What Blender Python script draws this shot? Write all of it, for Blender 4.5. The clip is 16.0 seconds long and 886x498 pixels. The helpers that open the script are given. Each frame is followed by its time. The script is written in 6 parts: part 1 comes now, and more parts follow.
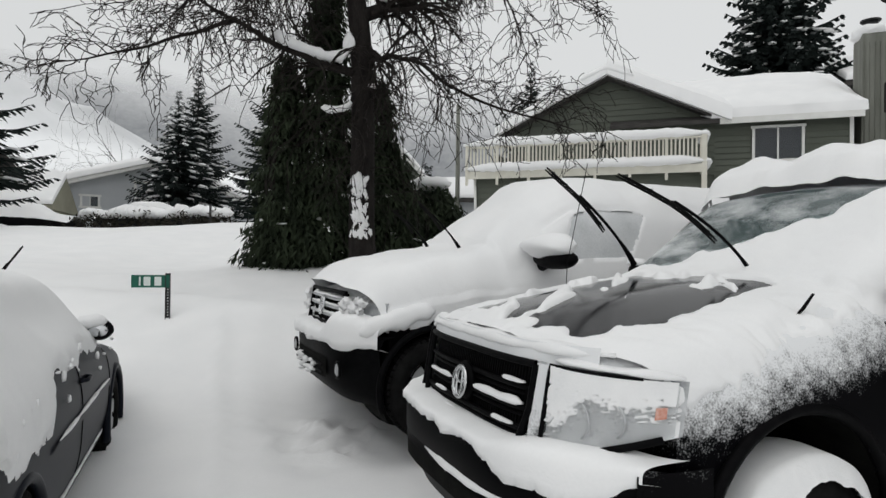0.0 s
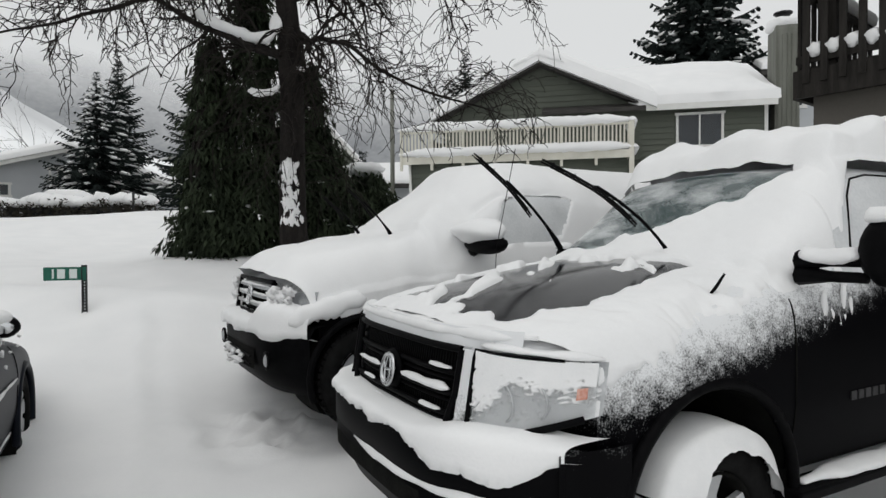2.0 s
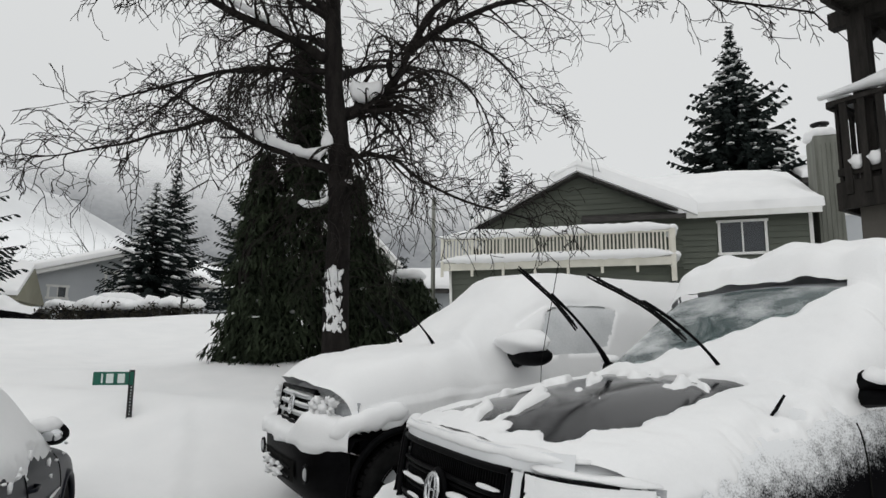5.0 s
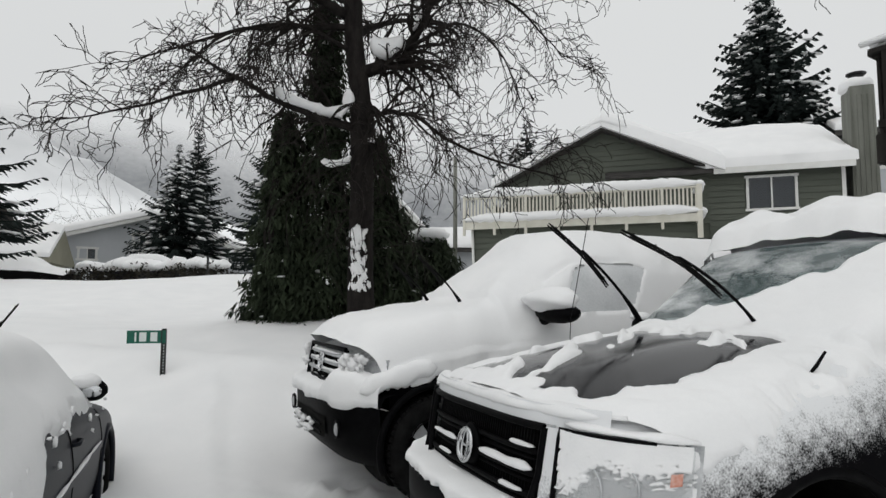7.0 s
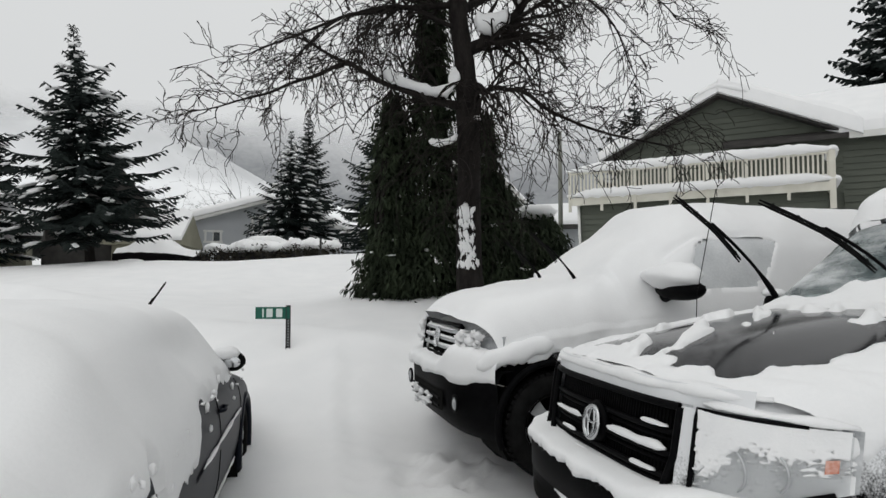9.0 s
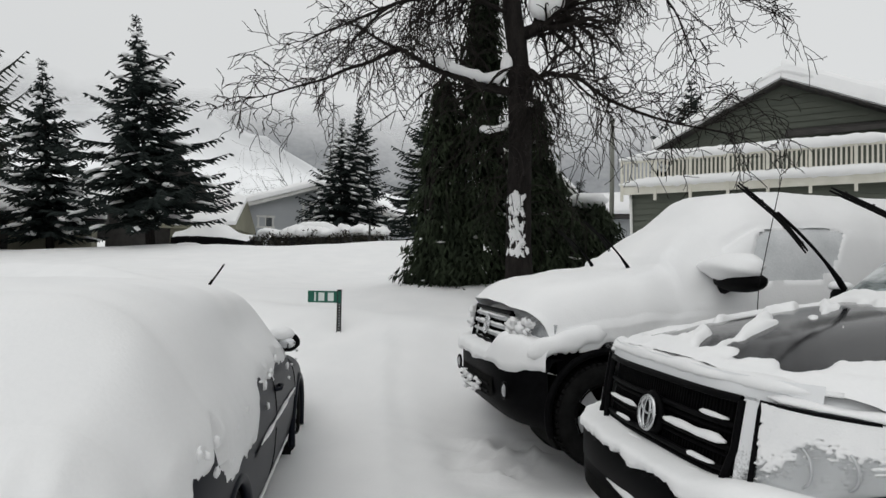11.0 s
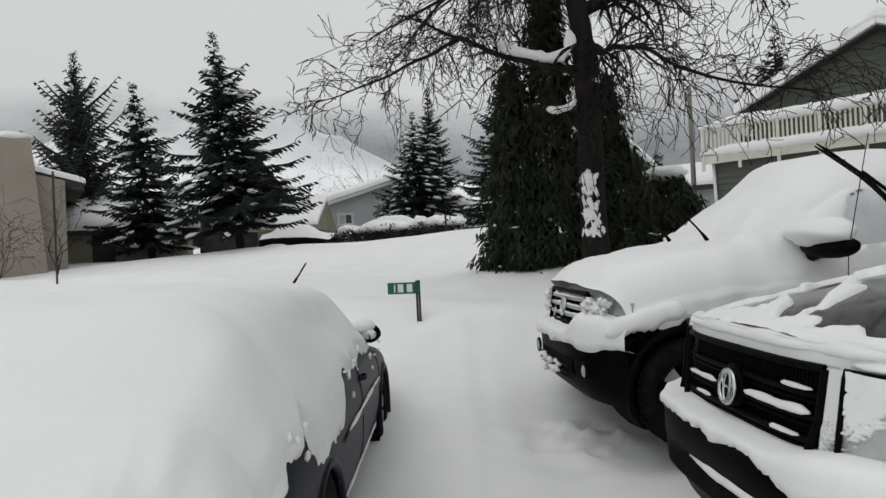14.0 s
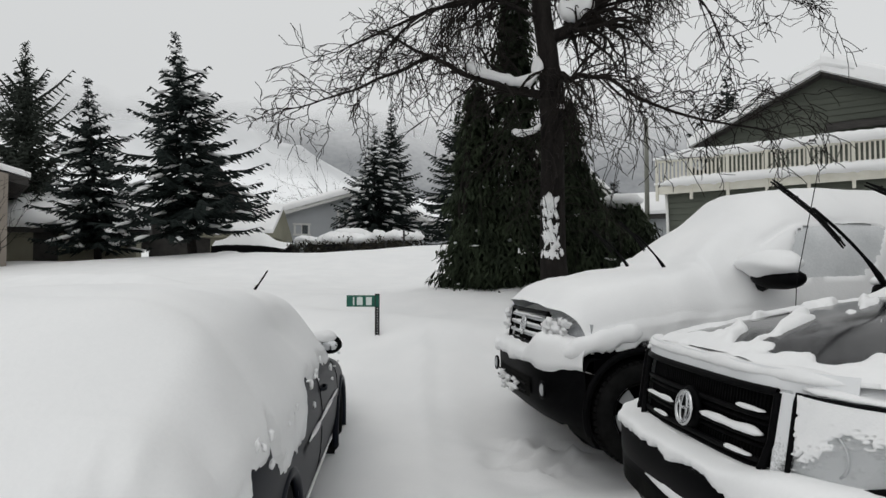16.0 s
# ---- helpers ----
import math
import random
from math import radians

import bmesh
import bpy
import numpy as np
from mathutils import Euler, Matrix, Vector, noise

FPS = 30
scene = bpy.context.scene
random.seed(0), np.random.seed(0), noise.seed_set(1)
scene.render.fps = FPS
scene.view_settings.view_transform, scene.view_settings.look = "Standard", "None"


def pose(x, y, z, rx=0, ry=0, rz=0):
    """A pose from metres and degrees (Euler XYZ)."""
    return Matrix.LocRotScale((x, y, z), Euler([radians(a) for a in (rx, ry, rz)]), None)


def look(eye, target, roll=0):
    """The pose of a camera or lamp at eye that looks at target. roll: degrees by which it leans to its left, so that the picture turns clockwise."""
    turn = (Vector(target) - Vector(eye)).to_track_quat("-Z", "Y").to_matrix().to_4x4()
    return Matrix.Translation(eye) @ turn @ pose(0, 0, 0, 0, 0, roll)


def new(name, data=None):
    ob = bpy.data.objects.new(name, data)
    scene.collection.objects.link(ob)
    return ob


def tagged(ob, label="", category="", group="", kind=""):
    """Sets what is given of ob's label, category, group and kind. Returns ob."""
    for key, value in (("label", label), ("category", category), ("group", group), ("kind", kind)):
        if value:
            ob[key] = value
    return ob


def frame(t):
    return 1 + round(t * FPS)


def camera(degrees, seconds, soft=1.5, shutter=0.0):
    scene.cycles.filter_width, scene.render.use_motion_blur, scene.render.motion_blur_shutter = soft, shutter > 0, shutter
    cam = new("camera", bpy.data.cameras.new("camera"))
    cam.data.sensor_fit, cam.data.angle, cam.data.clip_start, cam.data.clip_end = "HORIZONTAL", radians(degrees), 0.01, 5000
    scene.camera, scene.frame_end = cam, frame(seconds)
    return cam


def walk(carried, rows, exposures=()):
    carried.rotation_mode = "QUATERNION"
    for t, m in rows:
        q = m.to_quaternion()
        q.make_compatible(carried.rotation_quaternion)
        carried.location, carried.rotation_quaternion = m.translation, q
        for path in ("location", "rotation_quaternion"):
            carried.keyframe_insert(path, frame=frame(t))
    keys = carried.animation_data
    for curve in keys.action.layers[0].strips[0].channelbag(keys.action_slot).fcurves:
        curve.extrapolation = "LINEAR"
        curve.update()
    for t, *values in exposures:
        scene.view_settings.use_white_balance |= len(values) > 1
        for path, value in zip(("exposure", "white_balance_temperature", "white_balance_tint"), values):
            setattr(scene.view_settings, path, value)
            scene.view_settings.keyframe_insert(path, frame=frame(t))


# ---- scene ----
cam = camera(71.1, 16.0)
PATH = [
    (0, (-0.032, -0.147, 1.637), (-0.026, 1.853, 1.647), 0.6),
    (0.5, (-0.01, -0.165, 1.636), (-0.049, 1.835, 1.65), 0.5),
    (1, (-0.006, -0.162, 1.633), (-0.048, 1.838, 1.646), 0.2),
    (1.5, (0.011, -0.14, 1.632), (0.135, 1.857, 1.617), 0.5),
    (2, (0.023, -0.126, 1.64), (0.23, 1.863, 1.605), -0.2),
    (2.5, (0.038, -0.105, 1.653), (0.257, 1.882, 1.669), -0.8),
    (3, (0.032, -0.075, 1.7), (0.289, 1.874, 2.072), 0.6),
    (3.5, (0.022, -0.151, 1.699), (0.223, 1.785, 2.159), 1.5),
    (4, (-0.001, -0.178, 1.68), (0.153, 1.773, 2.092), 1.3),
    (4.5, (-0.012, -0.17, 1.686), (0.096, 1.795, 2.039), 0.8),
    (7, (-0.062, -0.115, 1.679), (-0.048, 1.878, 1.848), 0.2),
    (7.5, (-0.107, -0.101, 1.677), (-0.164, 1.892, 1.836), 0.5),
    (8, (-0.15, -0.092, 1.67), (-0.299, 1.899, 1.782), 0.6),
    (8.5, (-0.157, -0.113, 1.671), (-0.408, 1.869, 1.771), 0.1),
    (11, (-0.195, -0.123, 1.655), (-0.656, 1.822, 1.714), 1.0),
    (11.5, (-0.232, -0.121, 1.653), (-0.804, 1.795, 1.685), 0.4),
    (12, (-0.209, -0.136, 1.652), (-0.911, 1.736, 1.68), -0.9),
    (12.5, (-0.085, -0.193, 1.651), (-0.925, 1.622, 1.681), -2.2),
    (13, (0.002, -0.209, 1.652), (-0.794, 1.626, 1.654), -2.6),
    (13.5, (0.013, -0.19, 1.649), (-0.726, 1.668, 1.635), -1.8),
    (14, (-0.117, -0.175, 1.654), (-0.821, 1.697, 1.676), -2.7),
    (14.5, (-0.254, -0.214, 1.627), (-1.019, 1.634, 1.631), -1.5),
    (15, (-0.26, -0.226, 1.629), (-0.846, 1.687, 1.638), 0.1),
    (15.5, (-0.21, -0.22, 1.638), (-0.741, 1.707, 1.699), 0.2),
    (16, (-0.185, -0.234, 1.641), (-0.751, 1.683, 1.713), 0.0),
]
walk(cam, [(t, look(eye, target, roll)) for t, eye, target, roll in PATH], [(0, 0.0), (11, 0.0), (12.3, -0.09), (13.7, -0.13), (16, -0.05)])

# ---- world and light: a bright overcast winter sky ----
world = bpy.data.worlds.new("overcast")
scene.world = world
world.use_nodes = True
wn, wl = world.node_tree.nodes, world.node_tree.links
sky = wn.new("ShaderNodeTexSky")
sky.sky_type, sky.sun_disc = "NISHITA", False
sky.sun_elevation, sky.sun_rotation = radians(38), radians(200)
pale = wn.new("ShaderNodeHueSaturation")
pale.inputs["Saturation"].default_value = 0.04
pale.inputs["Value"].default_value = 0.12
wl.new(sky.outputs[0], pale.inputs["Color"])
veil = wn.new("ShaderNodeMixRGB")
veil.inputs[0].default_value = 0.82
wl.new(pale.outputs[0], veil.inputs[1])
coord = wn.new("ShaderNodeTexCoord")
split = wn.new("ShaderNodeSeparateXYZ")
wl.new(coord.outputs["Generated"], split.inputs[0])
cloud = wn.new("ShaderNodeTexNoise")
cloud.inputs["Scale"].default_value = 2.2
wl.new(coord.outputs["Generated"], cloud.inputs["Vector"])
add = wn.new("ShaderNodeMath")
add.operation = "MULTIPLY_ADD"
add.inputs[1].default_value = 0.12
wl.new(cloud.outputs[0], add.inputs[0])
wl.new(split.outputs[2], add.inputs[2])
ramp = wn.new("ShaderNodeValToRGB")
ramp.color_ramp.elements[0].position, ramp.color_ramp.elements[0].color = 0.0, (0.588, 0.603, 0.612, 1)
ramp.color_ramp.elements[1].position, ramp.color_ramp.elements[1].color = 0.6, (0.775, 0.79, 0.792, 1)
wl.new(add.outputs[0], ramp.inputs[0])
wl.new(ramp.outputs[0], veil.inputs[2])
wl.new(veil.outputs[0], wn["Background"].inputs["Color"])
wn["Background"].inputs["Strength"].default_value = 1.03
sun = new("sun", bpy.data.lights.new("sun", "SUN"))
sun.data.energy, sun.data.angle, sun.data.color = 0.35, radians(40), (1.0, 0.98, 0.95)
sun.matrix_world = look((0, 0, 30), (6, 12, 0))
scene.view_settings.exposure = 0.0


# ---- materials ----
def material(name, a, b, rough=0.6, scale=4.0, fine=60.0, bump=0.15, metal=0.0, size=0.02, contrast=0.5, coat=0.0, spec=0.5, stretch=(1, 1, 1)):
    """Two tones mixed by coarse and fine noise, with fine relief."""
    m = bpy.data.materials.new(name)
    m.use_nodes = True
    n, l = m.node_tree.nodes, m.node_tree.links
    p = n["Principled BSDF"]
    tc = n.new("ShaderNodeTexCoord")
    mp = n.new("ShaderNodeMapping")
    mp.inputs["Scale"].default_value = stretch
    l.new(tc.outputs["Object"], mp.inputs[0])
    n1, n2 = n.new("ShaderNodeTexNoise"), n.new("ShaderNodeTexNoise")
    n1.inputs["Scale"].default_value, n2.inputs["Scale"].default_value = scale, fine
    n1.inputs["Detail"].default_value = 4
    l.new(mp.outputs[0], n1.inputs["Vector"])
    l.new(mp.outputs[0], n2.inputs["Vector"])
    mix = n.new("ShaderNodeMath")
    mix.operation = "MULTIPLY_ADD"
    mix.inputs[1].default_value = 0.35
    l.new(n2.outputs[0], mix.inputs[0])
    l.new(n1.outputs[0], mix.inputs[2])
    r = n.new("ShaderNodeMapRange")
    r.inputs[1].default_value, r.inputs[2].default_value = 0.67 - contrast / 2, 0.67 + contrast / 2
    l.new(mix.outputs[0], r.inputs[0])
    c = n.new("ShaderNodeMixRGB")
    c.inputs[1].default_value, c.inputs[2].default_value = (*a, 1), (*b, 1)
    l.new(r.outputs[0], c.inputs[0])
    l.new(c.outputs[0], p.inputs["Base Color"])
    p.inputs["Roughness"].default_value, p.inputs["Metallic"].default_value = rough, metal
    p.inputs["Coat Weight"].default_value, p.inputs["Specular IOR Level"].default_value = coat, spec
    if bump:
        bn = n.new("ShaderNodeBump")
        bn.inputs["Strength"].default_value, bn.inputs["Distance"].default_value = bump, size
        l.new(mix.outputs[0], bn.inputs["Height"])
        l.new(bn.outputs[0], p.inputs["Normal"])
    return m


def dusted(name, base, z0, slope, soft, rough=0.25, metal=0.0, spec=0.06):
    """Car paint with wind-blown snow powder clinging above a slanting line and in specks below it."""
    m = material(name, base, [1.3 * v for v in base], rough, 2.0, 200.0, 0.0, metal, spec=spec)
    n, l = m.node_tree.nodes, m.node_tree.links
    p = n["Principled BSDF"]
    tc, xyz = n.new("ShaderNodeTexCoord"), n.new("ShaderNodeSeparateXYZ")
    l.new(tc.outputs["Object"], xyz.inputs[0])
    line = n.new("ShaderNodeMath")
    line.operation = "MULTIPLY_ADD"
    line.inputs[1].default_value, line.inputs[2].default_value = -slope, -z0
    l.new(xyz.outputs[0], line.inputs[0])
    high = n.new("ShaderNodeMath")
    l.new(line.outputs[0], high.inputs[0])
    l.new(xyz.outputs[2], high.inputs[1])
    total = high
    for sc, amp in ((5.0, 0.5), (22.0, 0.55), (120.0, 0.8)):
        t = n.new("ShaderNodeTexNoise")
        t.inputs["Scale"].default_value, t.inputs["Detail"].default_value = sc, 3
        l.new(tc.outputs["Object"], t.inputs["Vector"])
        sub = n.new("ShaderNodeMath")
        sub.operation = "MULTIPLY_ADD"
        sub.inputs[1].default_value, sub.inputs[2].default_value = amp * soft * 2, -amp * soft
        l.new(t.outputs[0], sub.inputs[0])
        nxt = n.new("ShaderNodeMath")
        l.new(total.outputs[0], nxt.inputs[0])
        l.new(sub.outputs[0], nxt.inputs[1])
        total = nxt
    r = n.new("ShaderNodeMapRange")
    r.inputs[1].default_value, r.inputs[2].default_value = -0.11, 0.13
    r.interpolation_type = "SMOOTHSTEP"
    l.new(total.outputs[0], r.inputs[0])
    snow_b = n.new("ShaderNodeBsdfPrincipled")
    snow_b.inputs["Base Color"].default_value, snow_b.inputs["Roughness"].default_value = (0.78, 0.79, 0.80, 1), 0.9
    mix = n.new("ShaderNodeMixShader")
    l.new(r.outputs[0], mix.inputs[0])
    l.new(p.outputs[0], mix.inputs[1])
    l.new(snow_b.outputs[0], mix.inputs[2])
    l.new(mix.outputs[0], n["Material Output"].inputs["Surface"])
    return m


def glass(name, colour, rough=0.03, through_it=0.8):
    m = bpy.data.materials.new(name)
    m.use_nodes = True
    p = m.node_tree.nodes["Principled BSDF"]
    p.inputs["Base Color"].default_value, p.inputs["Roughness"].default_value = (*colour, 1), rough
    p.inputs["Transmission Weight"].default_value, p.inputs["IOR"].default_value = through_it, 1.45
    return m


SNOW = material("snow", (0.84, 0.845, 0.85), (0.90, 0.90, 0.90), 0.85, 1.6, 75.0, 0.30, size=0.012, spec=0.2)
CLOD = material("clinging_snow", (0.80, 0.805, 0.81), (0.86, 0.86, 0.86), 0.85, 12.0, 120.0, 0.3, size=0.01, spec=0.2)
TRUCK = dusted("black_truck_paint", (0.0016, 0.0016, 0.0022), 0.80, 0.24, 0.19, 0.42, spec=0.02)
SUVP = dusted("black_suv_paint", (0.0022, 0.0022, 0.0026), 1.02, 0.0, 0.14, spec=0.03)
SEDP = dusted("slate_grey_paint", (0.0075, 0.009, 0.014), 1.17, -0.02, 0.12, 0.4, 0.0, 0.08)
BUMPER = dusted("snow_spattered_plastic", (0.0025, 0.0025, 0.003), 0.90, 0.0, 0.17, 0.5, spec=0.035)
FROST = material("frosted_side_glass", (0.50, 0.52, 0.53), (0.74, 0.75, 0.76), 0.55, 2.2, 60, 0.1, size=0.004, spec=0.3)
GLOSS = material("polished_black_paint", (0.006, 0.006, 0.008), (0.010, 0.010, 0.012), 0.12, 3, 40, 0.03, size=0.002, spec=0.3)
PLASTIC = material("black_plastic", (0.002, 0.002, 0.0024), (0.005, 0.005, 0.0055), 0.5, 20, 200, 0.1, spec=0.035)
RUBBER = material("tyre_rubber", (0.005, 0.005, 0.005), (0.014, 0.014, 0.014), 0.85, 15, 150, 0.2, spec=0.05)
# liner black, also used as painted shade behind car and house glass
DARK = material("liner_and_shade_black", (0.004, 0.004, 0.004), (0.012, 0.012, 0.011), 0.9, 9, 80, 0.3, spec=0.05)
CHROME = material("chrome", (0.55, 0.56, 0.57), (0.65, 0.66, 0.67), 0.18, 5, 90, 0.0, 1.0)
ALLOY = material("alloy", (0.42, 0.43, 0.44), (0.55, 0.56, 0.57), 0.4, 8, 90, 0.05, 0.25)
SCREEN = glass("tinted_car_glass", (0.26, 0.345, 0.35), 0.04, 0.7)


def frosted(name, colour):
    """Tinted glass with thin patches of frost and blown snow."""
    m = glass(name, colour, 0.04, 0.7)
    n, l = m.node_tree.nodes, m.node_tree.links
    tc, mp = n.new("ShaderNodeTexCoord"), n.new("ShaderNodeMapping")
    mp.inputs["Scale"].default_value = (1.0, 0.6, 1.6)
    l.new(tc.outputs["Object"], mp.inputs[0])
    a, b = n.new("ShaderNodeTexNoise"), n.new("ShaderNodeTexNoise")
    a.inputs["Scale"].default_value, a.inputs["Detail"].default_value = 3.4, 5
    b.inputs["Scale"].default_value = 90
    l.new(mp.outputs[0], a.inputs["Vector"])
    l.new(tc.outputs["Object"], b.inputs["Vector"])
    k = n.new("ShaderNodeMath")
    k.operation = "MULTIPLY_ADD"
    k.inputs[1].default_value = 0.12
    l.new(b.outputs[0], k.inputs[0])
    l.new(a.outputs[0], k.inputs[2])
    r = n.new("ShaderNodeMapRange")
    r.inputs[1].default_value, r.inputs[2].default_value, r.inputs[4].default_value = 0.54, 0.74, 0.75
    l.new(k.outputs[0], r.inputs[0])
    ice = n.new("ShaderNodeBsdfPrincipled")
    ice.inputs["Base Color"].default_value, ice.inputs["Roughness"].default_value = (0.74, 0.76, 0.77, 1), 0.8
    mix = n.new("ShaderNodeMixShader")
    l.new(r.outputs[0], mix.inputs[0])
    l.new(n["Principled BSDF"].outputs[0], mix.inputs[1])
    l.new(ice.outputs[0], mix.inputs[2])
    l.new(mix.outputs[0], n["Material Output"].inputs["Surface"])
    return m


ICED = frosted("iced_windscreen", (0.26, 0.345, 0.35))
LENS = material("frosted_lamp_lens", (0.20, 0.21, 0.22), (0.46, 0.47, 0.48), 0.35, 14, 70, 0.3, size=0.01, coat=0.4)
CLEAR = glass("clear_lamp_glass", (0.86, 0.88, 0.89), 0.16, 0.85)
BOWL = material("lamp_bowl_metal", (0.22, 0.23, 0.24), (0.62, 0.63, 0.64), 0.28, 11, 60, 0.3, 0.5, size=0.01, coat=0.4)
AMBER = material("amber_lens", (0.50, 0.12, 0.05), (0.66, 0.40, 0.33), 0.45, 26, 90, 0.2, contrast=0.25)
RED = material("red_lens", (0.25, 0.012, 0.015), (0.35, 0.02, 0.02), 0.25, 20, 60, 0.05, coat=0.5)
MIRROR = material("mirror_glass", (0.6, 0.62, 0.64), (0.65, 0.66, 0.67), 0.05, 2, 9, 0.0, 1.0)
BARK = material("dark_bark", (0.007, 0.006, 0.006), (0.026, 0.023, 0.021), 0.95, 9, 60, 0.8, size=0.03, stretch=(1, 1, 0.25), spec=0.12)
TWIG = material("twig_bark", (0.010, 0.009, 0.008), (0.026, 0.022, 0.020), 0.9, 9, 60, 0.2, spec=0.12)
NEEDLE = material("spruce_needles", (0.005, 0.008, 0.008), (0.022, 0.030, 0.027), 0.8, 1.5, 25, 0.2, spec=0.12)
PINE = material("pine_needles", (0.016, 0.021, 0.017), (0.045, 0.053, 0.044), 0.8, 1.5, 25, 0.2, spec=0.12)
CEDAR = material("cedar_foliage", (0.005, 0.008, 0.005), (0.045, 0.060, 0.034), 0.75, 2.0, 30, 0.2, spec=0.12)
YEW = material("hedge_foliage", (0.012, 0.012, 0.009), (0.05, 0.045, 0.035), 0.9, 3.0, 30, 0.2, spec=0.12)
GREEN = material("green_siding", (0.075, 0.085, 0.068), (0.105, 0.115, 0.092), 0.75, 1.5, 40, 0.2, stretch=(0.4, 0.4, 3))
CREAM = material("cream_paint", (0.60, 0.58, 0.50), (0.72, 0.70, 0.62), 0.6, 3, 60, 0.15)
WHITE = material("white_trim", (0.66, 0.66, 0.63), (0.78, 0.78, 0.76), 0.55, 3, 60, 0.1)
PANE = glass("window_pane", (0.06, 0.07, 0.08), 0.02, 0.4)
CHIM = material("weathered_chimney_boards", (0.12, 0.125, 0.105), (0.20, 0.205, 0.18), 0.85, 2.5, 40, 0.3, stretch=(2, 2, 0.3))
BROWN = material("brown_render", (0.085, 0.078, 0.068), (0.115, 0.105, 0.092), 0.85, 1.2, 50, 0.2)
TIMBER = material("dark_timber", (0.012, 0.011, 0.010), (0.035, 0.032, 0.029), 0.8, 5, 50, 0.3, stretch=(3, 3, 0.4), spec=0.12)
STUCCO = material("tan_stucco", (0.27, 0.235, 0.20), (0.34, 0.30, 0.26), 0.9, 0.8, 45, 0.35)
SHINGLE = material("dark_fascia", (0.03, 0.028, 0.027), (0.06, 0.056, 0.052), 0.85, 3, 50, 0.2)
GREYB = material("grey_blue_boards", (0.44, 0.46, 0.48), (0.50, 0.52, 0.54), 0.8, 1, 40, 0.15)
OLIVE = material("pale_olive_boards", (0.24, 0.235, 0.175), (0.31, 0.30, 0.23), 0.8, 1, 40, 0.15)
SIGN = material("green_reflective_sheet", (0.0, 0.085, 0.055), (0.0, 0.11, 0.07), 0.4, 9, 90, 0.03)
GREYWHITE = material("pale_reflective", (0.62, 0.68, 0.66), (0.72, 0.76, 0.74), 0.4, 9, 90, 0.03)
STEEL = material("galvanised_steel", (0.02, 0.02, 0.021), (0.05, 0.05, 0.052), 0.6, 9, 90, 0.1, 0.4)


# ---- mesh tools ----
class Mesh:
    def __init__(self):
        self.v, self.f = [], []

    def add(self, verts, faces):
        k = len(self.v)
        self.v.extend([tuple(p) for p in verts])
        self.f.extend([tuple(i + k for i in q) for q in faces])
        return self

    def box(self, c, s, m=None):
        x, y, z = (0.5 * v for v in s)
        pts = [Vector((sx * x, sy * y, sz * z)) for sz in (-1, 1) for sy in (-1, 1) for sx in (-1, 1)]
        pts = [(m @ p if m else p) + Vector(c) for p in pts]
        return self.add(pts, [(0, 2, 3, 1), (4, 5, 7, 6), (0, 1, 5, 4), (2, 6, 7, 3), (0, 4, 6, 2), (1, 3, 7, 5)])

    def tube(self, pts, radii, n=6, cap=True):
        pts = [Vector(p) for p in pts]
        up = None
        rings = []
        for i, p in enumerate(pts):
            d = (pts[min(i + 1, len(pts) - 1)] - pts[max(i - 1, 0)])
            d = d.normalized() if d.length > 1e-9 else Vector((0, 0, 1))
            if up is None:
                up = d.orthogonal().normalized()
            up = (up - d * up.dot(d))
            up = up.normalized() if up.length > 1e-6 else d.orthogonal().normalized()
            w = d.cross(up)
            r = radii[i] if hasattr(radii, "__len__") else radii
            rings += [p + r * (math.cos(2 * math.pi * j / n) * up + math.sin(2 * math.pi * j / n) * w) for j in range(n)]
        faces = [(i * n + j, i * n + (j + 1) % n, (i + 1) * n + (j + 1) % n, (i + 1) * n + j) for i in range(len(pts) - 1) for j in range(n)]
        if cap:
            faces += [tuple(range(n - 1, -1, -1)), tuple(range((len(pts) - 1) * n, len(pts) * n))]
        return self.add(rings, faces)

    def blob(self, c, s, rough=0.2, nu=8, nv=5, seed=0.0, m=None):
        """A lumpy, flattened ball."""
        pts = []
        for i in range(nv + 1):
            a = math.pi * i / nv
            for j in range(nu):
                b = 2 * math.pi * j / nu
                d = Vector((math.sin(a) * math.cos(b), math.sin(a) * math.sin(b), math.cos(a)))
                k = 1 + rough * noise.noise(d * 1.7 + Vector((seed, seed * 1.3, c[0] + c[1])))
                p = Vector((d.x * s[0], d.y * s[1], d.z * s[2])) * k
                pts.append((m @ p if m else p) + Vector(c))
        faces = [(i * nu + j, (i + 1) * nu + j, (i + 1) * nu + (j + 1) % nu, i * nu + (j + 1) % nu) for i in range(nv) for j in range(nu)]
        return self.add(pts, faces)

    def grid(self, fn, us, vs, keep=None):
        nu, nv = len(us), len(vs)
        pts = [fn(u, v) for u in us for v in vs]
        faces = [(i * nv + j, (i + 1) * nv + j, (i + 1) * nv + j + 1, i * nv + j + 1) for i in range(nu - 1) for j in range(nv - 1)
                 if keep is None or keep(0.5 * (us[i] + us[i + 1]), 0.5 * (vs[j] + vs[j + 1]))]
        return self.add(pts, faces)

    def prism(self, outline, d0, d1, axis=1):
        """A flat outline of (a, b) pairs, run from d0 to d1 along the axis."""
        n = len(outline)

        def at(a, b, d):
            return (d, a, b) if axis == 0 else (a, d, b) if axis == 1 else (a, b, d)
        pts = [at(a, b, d) for d in (d0, d1) for a, b in outline]
        return self.add(pts, [tuple(range(n)), tuple(range(2 * n - 1, n - 1, -1))] + [(i, i + n, (i + 1) % n + n, (i + 1) % n) for i in range(n)])


